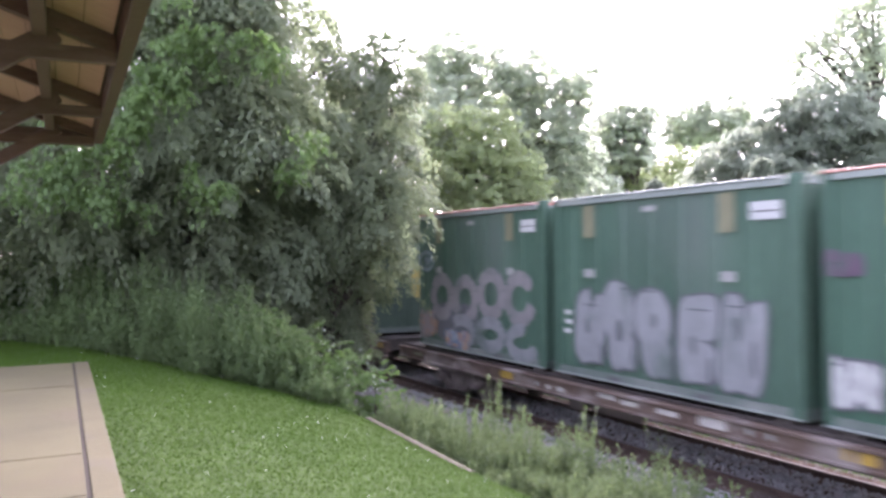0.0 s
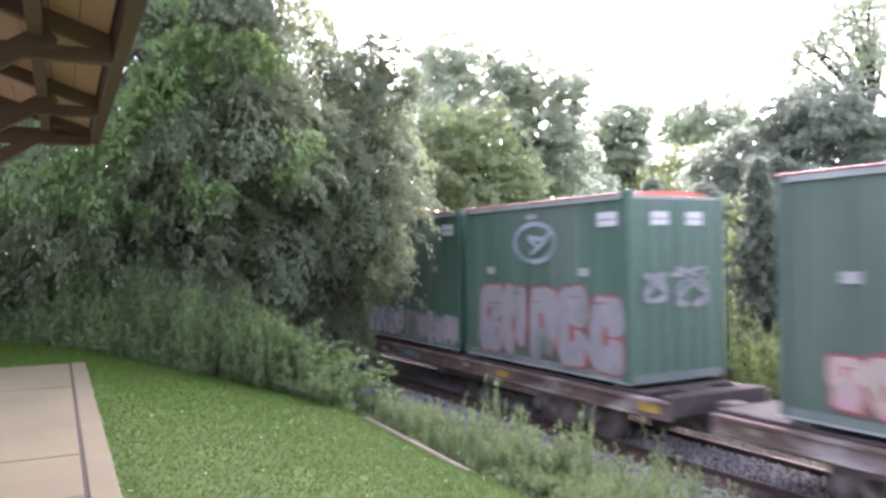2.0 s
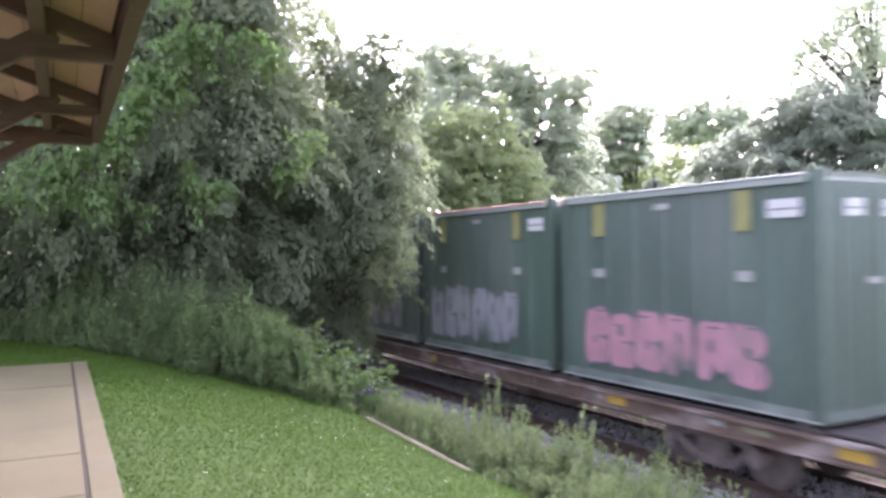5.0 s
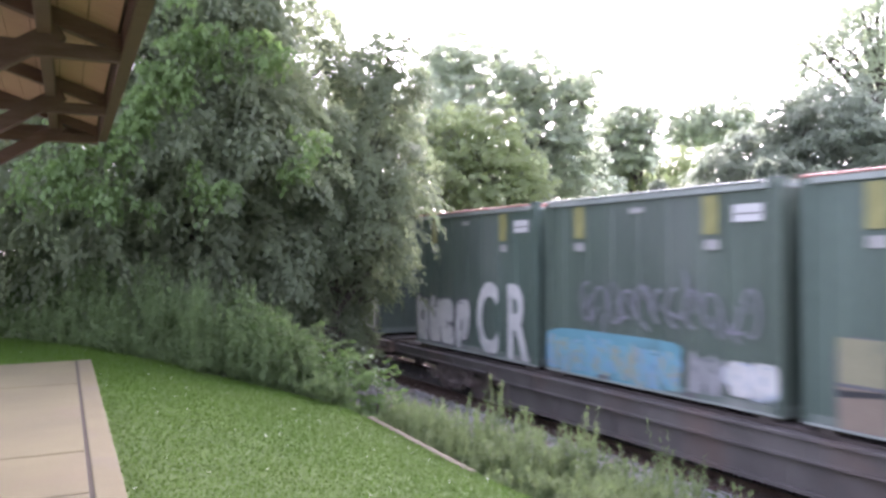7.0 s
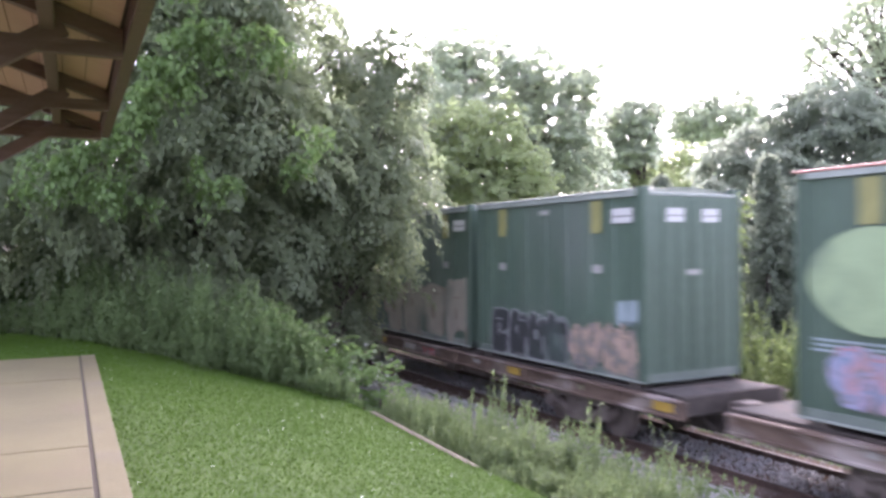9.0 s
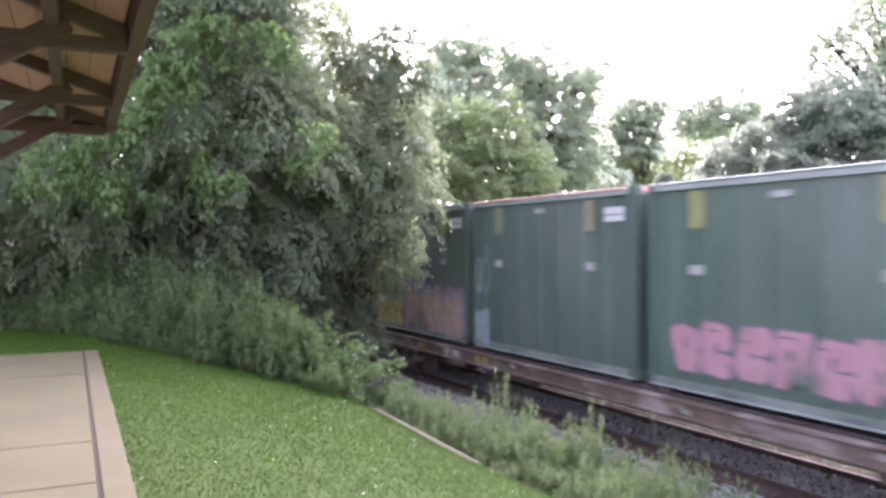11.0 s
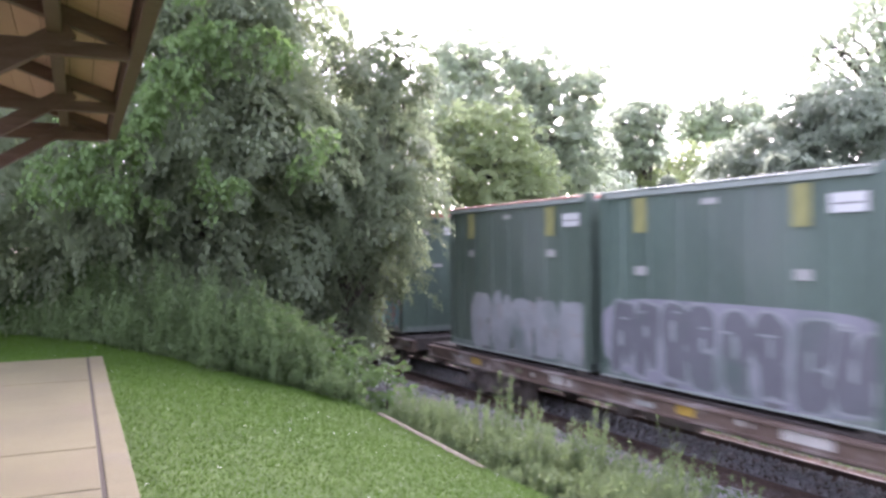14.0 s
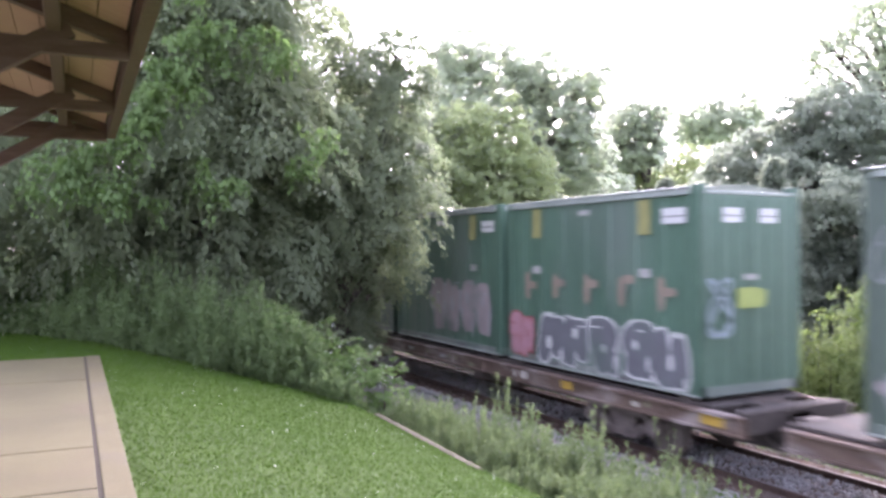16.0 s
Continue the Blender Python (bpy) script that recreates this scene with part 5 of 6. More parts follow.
def outline_mesh(c, loops, tone, flat="side", name="graffiti"):
    """Filled outlines, each a list of (u, z), as one thin painted skin."""
    bm = bmesh.new()
    x = depth_of(c)
    for pts in loops:
        if flat == "side":
            vs = [bm.verts.new((x, UL - u, z)) for u, z in pts]
        else:
            vs = [bm.verts.new((u, -0.012 + (x + CW / 2), z)) for u, z in pts]
        bm.faces.new(vs)
    bmesh.ops.triangulate(bm, faces=bm.faces[:])
    ob = part(name, bm, SPRAY[tone], c)
    return tagged(ob, kind="stuff") if len(loops) > 1 else ob


def wobble(rng, u, z, ru, rz, n=26, rough=0.13, square=0.7):
    a0, a1 = rng.uniform(0, 6.28), rng.uniform(0, 6.28)
    pts = []
    for k in range(n):
        a = k * 2 * math.pi / n
        s = 1 + rough * math.sin(3 * a + a0) + rough * 0.6 * math.sin(5 * a + a1)
        ca, sa = math.cos(a), math.sin(a)
        pts.append((u + ru * s * math.copysign(abs(ca) ** square, ca), z + rz * s * math.copysign(abs(sa) ** square, sa)))
    return pts


def clipped(pts):
    return [(min(6.05, max(0.27, u)), min(3.32, max(0.03, z))) for u, z in pts]


MIXES = {}


def mixed_spray(tones):
    """Sprayed colours running into one another in irregular fields."""
    key = "_".join(tones).lower()
    if key not in MIXES:
        m, n, l, b = node_mat("spray_mix_" + key)
        co, mp, ns, rp = n.new("ShaderNodeTexCoord"), n.new("ShaderNodeMapping"), n.new("ShaderNodeTexNoise"), n.new("ShaderNodeValToRGB")
        mp.inputs["Scale"].default_value = (1.0, 2.0, 1.5)
        ns.inputs["Scale"].default_value, ns.inputs["Detail"].default_value, ns.inputs["Distortion"].default_value = 1.1, 2.5, 1.6
        l.new(co.outputs["Object"], mp.inputs[0]), l.new(mp.outputs[0], ns.inputs[0]), l.new(ns.outputs[0], rp.inputs[0]), l.new(rp.outputs[0], b.inputs["Base Color"])
        r = rp.color_ramp
        order = (tones * 3)[:max(5, len(tones) + 2)]
        while len(r.elements) < len(order):
            r.elements.new(0.5)
        for k, t in enumerate(order):
            r.elements[k].position = 0.30 + 0.40 * k / (len(order) - 1)
            r.elements[k].color = (*TONES[t], 1)
        b.inputs["Roughness"].default_value = 0.5
        MIXES[key] = m
    return MIXES[key]


def letter_bars(rng, u0, u1, z0, z1):
    """Swollen sprayed forms run together, like letters that nobody could read."""
    w, h = u1 - u0, z1 - z0
    lean = rng.uniform(-0.10, 0.16) * w
    cu, cz = (u0 + u1) / 2, (z0 + z1) / 2
    kind = rng.randrange(4)
    blobs = [(cu - 0.22 * w, cz, 0.25 * w, 0.50 * h)]
    if kind == 0:
        blobs += [(cu + 0.12 * w, cz + 0.24 * h, 0.36 * w, 0.26 * h), (cu + 0.14 * w, cz - 0.27 * h, 0.36 * w, 0.23 * h)]
    elif kind == 1:
        blobs += [(cu + 0.26 * w, cz - 0.03 * h, 0.24 * w, 0.46 * h), (cu, cz - 0.30 * h, 0.34 * w, 0.19 * h)]
    elif kind == 2:
        blobs = [(cu, cz + 0.18 * h, 0.48 * w, 0.32 * h), (cu - 0.05 * w, cz - 0.16 * h, 0.27 * w, 0.34 * h), (cu + 0.28 * w, cz - 0.28 * h, 0.20 * w, 0.22 * h)]
    else:
        blobs += [(cu + 0.25 * w, cz + 0.08 * h, 0.24 * w, 0.42 * h), (cu + 0.02 * w, cz + 0.33 * h, 0.32 * w, 0.16 * h)]
    return [[(p + lean * (q - z0) / h, q) for p, q in wobble(rng, u, z, ru, rz, 20, 0.05, 0.72)] for u, z, ru, rz in blobs]


def grown(pts, by):
    """An outline pushed outward from its middle."""
    cu, cz = sum(p[0] for p in pts) / len(pts), sum(p[1] for p in pts) / len(pts)
    return [(u + math.copysign(by, u - cu), z + math.copysign(by, z - cz)) for u, z in pts]


def bubbles(c, n0, u0, u1, z0, z1, count, tones, edge):
    """Fat letters run together, some over a sprayed field, with an outline and inner slots."""
    rng = random.Random(int(u0 * 97 + z1 * 31 + count * 7 + n0 * 13))
    step = (u1 - u0) / count
    if len(tones) > 1 and not edge:
        fields = [(u0 + (k + 0.5) * step, (z0 + z1) / 2 + rng.uniform(-0.06, 0.06) * (z1 - z0), step * rng.uniform(0.42, 0.62), (z1 - z0) * rng.uniform(0.28, 0.45)) for k in range(count)]
        skin = outline_mesh(c, [clipped(wobble(random.Random(k), *s)) for k, s in enumerate(fields)], tones[1])
        if len(tones) > 2:
            skin.data.materials.clear()
            skin.data.materials.append(mixed_spray(tones))
    letters = []
    for k in range(count):
        a = u0 + k * step
        letters.append(letter_bars(rng, a, a + 1.0 * step, z0 + rng.uniform(0, 0.08) * (z1 - z0), z1 - rng.uniform(0, 0.12) * (z1 - z0)))
    if edge:
        outline_mesh(c, [clipped(grown(p, 0.04)) for q in letters for p in q], edge)
    skin = outline_mesh(c, [clipped(p) for q in letters for p in q], tones[0])
    if len(tones) > 2:
        skin.data.materials.clear()
        skin.data.materials.append(mixed_spray(tones if edge else tones[::-1]))
    inner = edge or (tones[1] if len(tones) == 2 else "SLATE" if tones[0] in ("WHITE", "SILVER", "ROSE_GREY", "CREAM", "MINT") else tones[0])
    streaks = []
    for k in range(count):
        cu, cz = u0 + (k + 0.5) * step, z0 + (z1 - z0) * rng.uniform(0.40, 0.66)
        streaks.append(wobble(rng, cu, cz, step * rng.uniform(0.05, 0.10), (z1 - z0) * rng.uniform(0.07, 0.14), 12, 0.08, 0.8))
        streaks.append(wobble(rng, cu + step * rng.uniform(0.3, 0.5), z0 + (z1 - z0) * rng.uniform(0.1, 0.4), step * rng.uniform(0.03, 0.05), (z1 - z0) * rng.uniform(0.10, 0.2), 10, 0.05, 0.8))
        streaks.append(wobble(rng, cu + step * rng.uniform(-0.3, 0.3), z1 - (z1 - z0) * rng.uniform(0.05, 0.3), step * rng.uniform(0.12, 0.3), 0.018, 10, 0.05, 0.8))
    outline_mesh(c, [clipped(s) for s in streaks], inner)


def patch(c, n0, u0, u1, z0, z1, tone):
    outline_mesh(c, [clipped(wobble(random.Random(n0), (u0 + u1) / 2, (z0 + z1) / 2, (u1 - u0) / 2, (z1 - z0) / 2, 40, 0.03, 0.4))], tone)


def disc(c, n0, u0, u1, z0, z1, tone):
    outline_mesh(c, [clipped(wobble(random.Random(n0), (u0 + u1) / 2, (z0 + z1) / 2, (u1 - u0) / 2, (z1 - z0) / 2, 30, 0.02, 1.0))], tone)


def block(c, n0, u0, u1, z0, z1, top, low):
    patch(c, n0, u0 - 0.03, u1 + 0.03, z0 - 0.03, z1 + 0.03, "SLATE")
    zm = z0 + 0.5 * (z1 - z0)
    outline_mesh(c, [[(u0, zm), (u1, zm), (u1, z1), (u0, z1)]], top)
    outline_mesh(c, [[(u0, z0), (u1, z0), (u1, zm - 0.05), (u0, zm - 0.05)]], low)
    outline_mesh(c, [[(u0, zm - 0.2), (u1, zm - 0.12), (u1, zm - 0.05), (u0, zm - 0.1)]], "INK")


def slash(c, n0, u0, u1, z0, z1, tone, other):
    h = (z1 - z0) * 0.5
    um = (u0 + u1) / 2
    outline_mesh(c, [[(u0, z1 - h), (um, (z0 + z1) / 2 - h / 2), (um, (z0 + z1) / 2 + h / 2), (u0, z1)]], tone)
    outline_mesh(c, [[(um, (z0 + z1) / 2 - h / 2), (u1, z0), (u1, z0 + h), (um, (z0 + z1) / 2 + h / 2)]], other)


def bars(c, n0, u0, u1, z0, z1, tone):
    """Rows of writing too small to read."""
    n = max(3, int((z1 - z0) / 0.14))
    s = (z1 - z0) / n
    rng = random.Random(n0)
    outline_mesh(c, [[(u0 + rng.uniform(0, 0.1), z0 + k * s), (u1 - rng.uniform(0, 0.12), z0 + k * s), (u1 - 0.02, z0 + (k + 0.5) * s), (u0, z0 + (k + 0.5) * s)] for k in range(n)], tone)


def uprights(c, n0, u0, u1, z0, z1, count, tone):
    """Worn writing that cannot be read, as short upright bars."""
    rng = random.Random(n0 + count)
    step = (u1 - u0) / count
    out = []
    for k in range(count):
        u = u0 + (k + 0.5) * step
        out.append(wobble(rng, u - 0.08 * step, (z0 + z1) / 2, step * 0.09, (z1 - z0) * rng.uniform(0.36, 0.5), 14, 0.06, 0.5))
        out.append(wobble(rng, u + 0.10 * step, z1 - (z1 - z0) * rng.uniform(0.1, 0.5), step * 0.17, (z1 - z0) * 0.12, 14, 0.06, 0.6))
    outline_mesh(c, [clipped(p) for p in out], tone)


def stroke_path(pts, w):
    loops = []
    for (a, b), (d, e) in zip(pts, pts[1:]):
        ln = math.hypot(d - a, e - b) or 1
        nx, ny = -(e - b) / ln * w / 2, (d - a) / ln * w / 2
        loops.append([(a - nx, b - ny), (d - nx, e - ny), (d + nx, e + ny), (a + nx, b + ny)])
    return loops


def ring(c, n0, u0, u1, z0, z1, tone):
    u, z, ru, rz = (u0 + u1) / 2, (z0 + z1) / 2, (u1 - u0) / 2 - 0.05, (z1 - z0) / 2 - 0.05
    pts = [(u + ru * math.cos(a), z + rz * math.sin(a)) for a in np.linspace(0.3, 6.9, 30)]
    pts += [(u + ru * s, z + rz * q) for s, q in ((0.2, -0.3), (-0.3, 0.3), (0.6, 0.1), (-0.2, -0.6))]
    outline_mesh(c, stroke_path(pts, 0.10), tone)


def scribble(c, n0, u0, u1, z0, z1, tone):
    """A quick looping hand style that cannot be read."""
    rng = random.Random(int(u0 * 50 + z0 * 70))
    n = max(2, int((u1 - u0) / 0.38))
    step, out = (u1 - u0) / n, []
    for k in range(n):
        u, z = u0 + (k + 0.5) * step, (z0 + z1) / 2
        ru, rz = step * rng.uniform(0.35, 0.5), (z1 - z0) * rng.uniform(0.3, 0.5)
        a0, turn = rng.uniform(0, 6.28), rng.choice((3.6, 4.6, 6.4))
        out += stroke_path(clipped([(u + ru * math.cos(a0 + a), z + rz * math.sin(a0 + a)) for a in np.linspace(0, turn, 14)]), 0.05)
        for _ in range(2):
            a, b = u + rng.uniform(-1, 1) * ru, z + rng.uniform(-1, 1) * rz
            out += stroke_path(clipped([(a, b), (a + rng.uniform(-0.3, 0.3) * step * 2, b + rng.uniform(-0.6, 0.6) * (z1 - z0))]), 0.05)
    outline_mesh(c, out, tone)


def swirls(c, n0, u0, u1, z0, z1, count, tone, width):
    """Fat rounded hooks and rings sprayed side by side."""
    rng = random.Random(n0 + count * 3)
    step, out = (u1 - u0) / count, []
    for k in range(count):
        u, z = u0 + (k + 0.5) * step, (z0 + z1) / 2 + rng.uniform(-0.08, 0.08) * (z1 - z0)
        ru, rz = step * 0.40, (z1 - z0) * 0.5 - width / 2
        a0, turn = rng.uniform(0, 6.28), rng.choice((4.3, 5.2, 6.4))
        path = [(u + ru * math.cos(a0 + a), z + rz * math.sin(a0 + a)) for a in np.linspace(0, turn, 16)]
        out += [clipped(p) for p in stroke_path(path, width)]
        out += [clipped(wobble(rng, p, q, width / 2, width / 2, 10, 0.0, 1.0)) for p, q in path[::2]]
    outline_mesh(c, out, tone)


def loops(c, n0, u0, u1, z0, z1, tone):
    """A row of linked sprayed rings with peaks."""
    n, out = 5, []
    step = (u1 - u0) / n
    for k in range(n):
        u, z, ru, rz = u0 + (k + 0.5) * step, (z0 + z1) / 2 - 0.06, step * 0.40, (z1 - z0) * 0.36
        out += stroke_path([(u + ru * math.cos(a), z + rz * math.sin(a)) for a in np.linspace(0, 6.3, 20)], 0.09)
        out += stroke_path([(u - ru * 0.7, z1), (u, z1 - 0.22), (u + ru * 0.7, z1)], 0.08)
        out += stroke_path([(u - ru * 0.4, z + rz * 0.3), (u, z - rz * 0.5), (u + ru * 0.4, z + rz * 0.3)], 0.07)
    outline_mesh(c, [clipped(s) for s in out], tone)


def letter_mesh(text, fat):
    cu = bpy.data.curves.new("letters", "FONT")
    cu.space_character = 1.45
    cu.body, cu.size, cu.offset, cu.resolution_u, cu.fill_mode = text, 1.0, fat, 4, "FRONT"
    ob = new("letters", cu)
    dg = bpy.context.evaluated_depsgraph_get()
    me = bpy.data.meshes.new_from_object(ob.evaluated_get(dg))
    bpy.data.objects.remove(ob)
    bpy.data.curves.remove(cu)
    me.materials.clear()
    return me


def word(c, n0, u0, u1, z0, z1, text, tone, edge, heavy=0.0):
    """Letters filling the box, fat strokes, with an outline behind where one shows."""
    base = None
    for fat, t in (((0.05 + heavy, edge), (0.005 + heavy, tone)) if edge else ((0.03 + heavy, tone),)):
        if not t:
            continue
        me = letter_mesh(text, fat)
        co = np.array([v.co for v in me.vertices])
        if base is None:
            base = co.min(0), co.max(0)
        lo, hi = base
        x = depth_of(c)
        sx, sz = (u1 - u0) / (hi[0] - lo[0]), (z1 - z0) / (hi[1] - lo[1])
        me.transform(Matrix(((0, 0, -1, x), (-sx, 0, 0, UL - u0 + lo[0] * sx), (0, sz, 0, z0 - lo[1] * sz), (0, 0, 0, 1))))
        tagged(place("lettering", me, SPRAY[t], c, "sprayed letters"), kind="stuff")


def end_disc(c, n0, u0, u1, z0, z1, tone):
    outline_mesh(c, [wobble(random.Random(n0), (u0 + u1) / 2, (z0 + z1) / 2, (u1 - u0) / 2, (z1 - z0) / 2, 26, 0.03, 1.0)], tone, "end")
    outline_mesh(c, [[(u0 + 0.25, z0 + 0.5), (u0 + 0.4, z0 + 0.46), (u0 + 0.42, z0 + 0.54), (u0 + 0.27, z0 + 0.58)]], "KHAKI", "end")


def end_patch(c, n0, u0, u1, z0, z1, tone):
    outline_mesh(c, [wobble(random.Random(n0), (u0 + u1) / 2, (z0 + z1) / 2, (u1 - u0) / 2, (z1 - z0) / 2, 34, 0.05, 0.4)], tone, "end")
    if u1 - u0 > 2.02:
        rng = random.Random(5)
        w = (u1 - u0) / 3
        outline_mesh(c, [[(u - 0.03, z) for u, z in p] for k in range(3) for p in letter_bars(rng, u0 + (k + 0.2) * w, u0 + (k + 0.75) * w, z0 + 0.12, z1 - 0.14)[:2]], "CREAM", "end")
        outline_mesh(c, [[(u0 + (k + 0.8) * w, z0 + 0.15), (u0 + (k + 0.86) * w, z0 + 0.15), (u0 + (k + 0.86) * w, z1 - 0.2), (u0 + (k + 0.8) * w, z1 - 0.2)] for k in range(3)], "SLATE", "end")


def end_scribble(c, n0, u0, u1, z0, z1, tone):
    pts = [(u0 + (u1 - u0) * (0.5 + 0.5 * math.sin(k * 1.7)), z0 + (z1 - z0) * (0.5 + 0.5 * math.sin(k * 1.1 + 1))) for k in np.linspace(0, 11, 40)]
    outline_mesh(c, stroke_path(pts, 0.07), tone, "end")


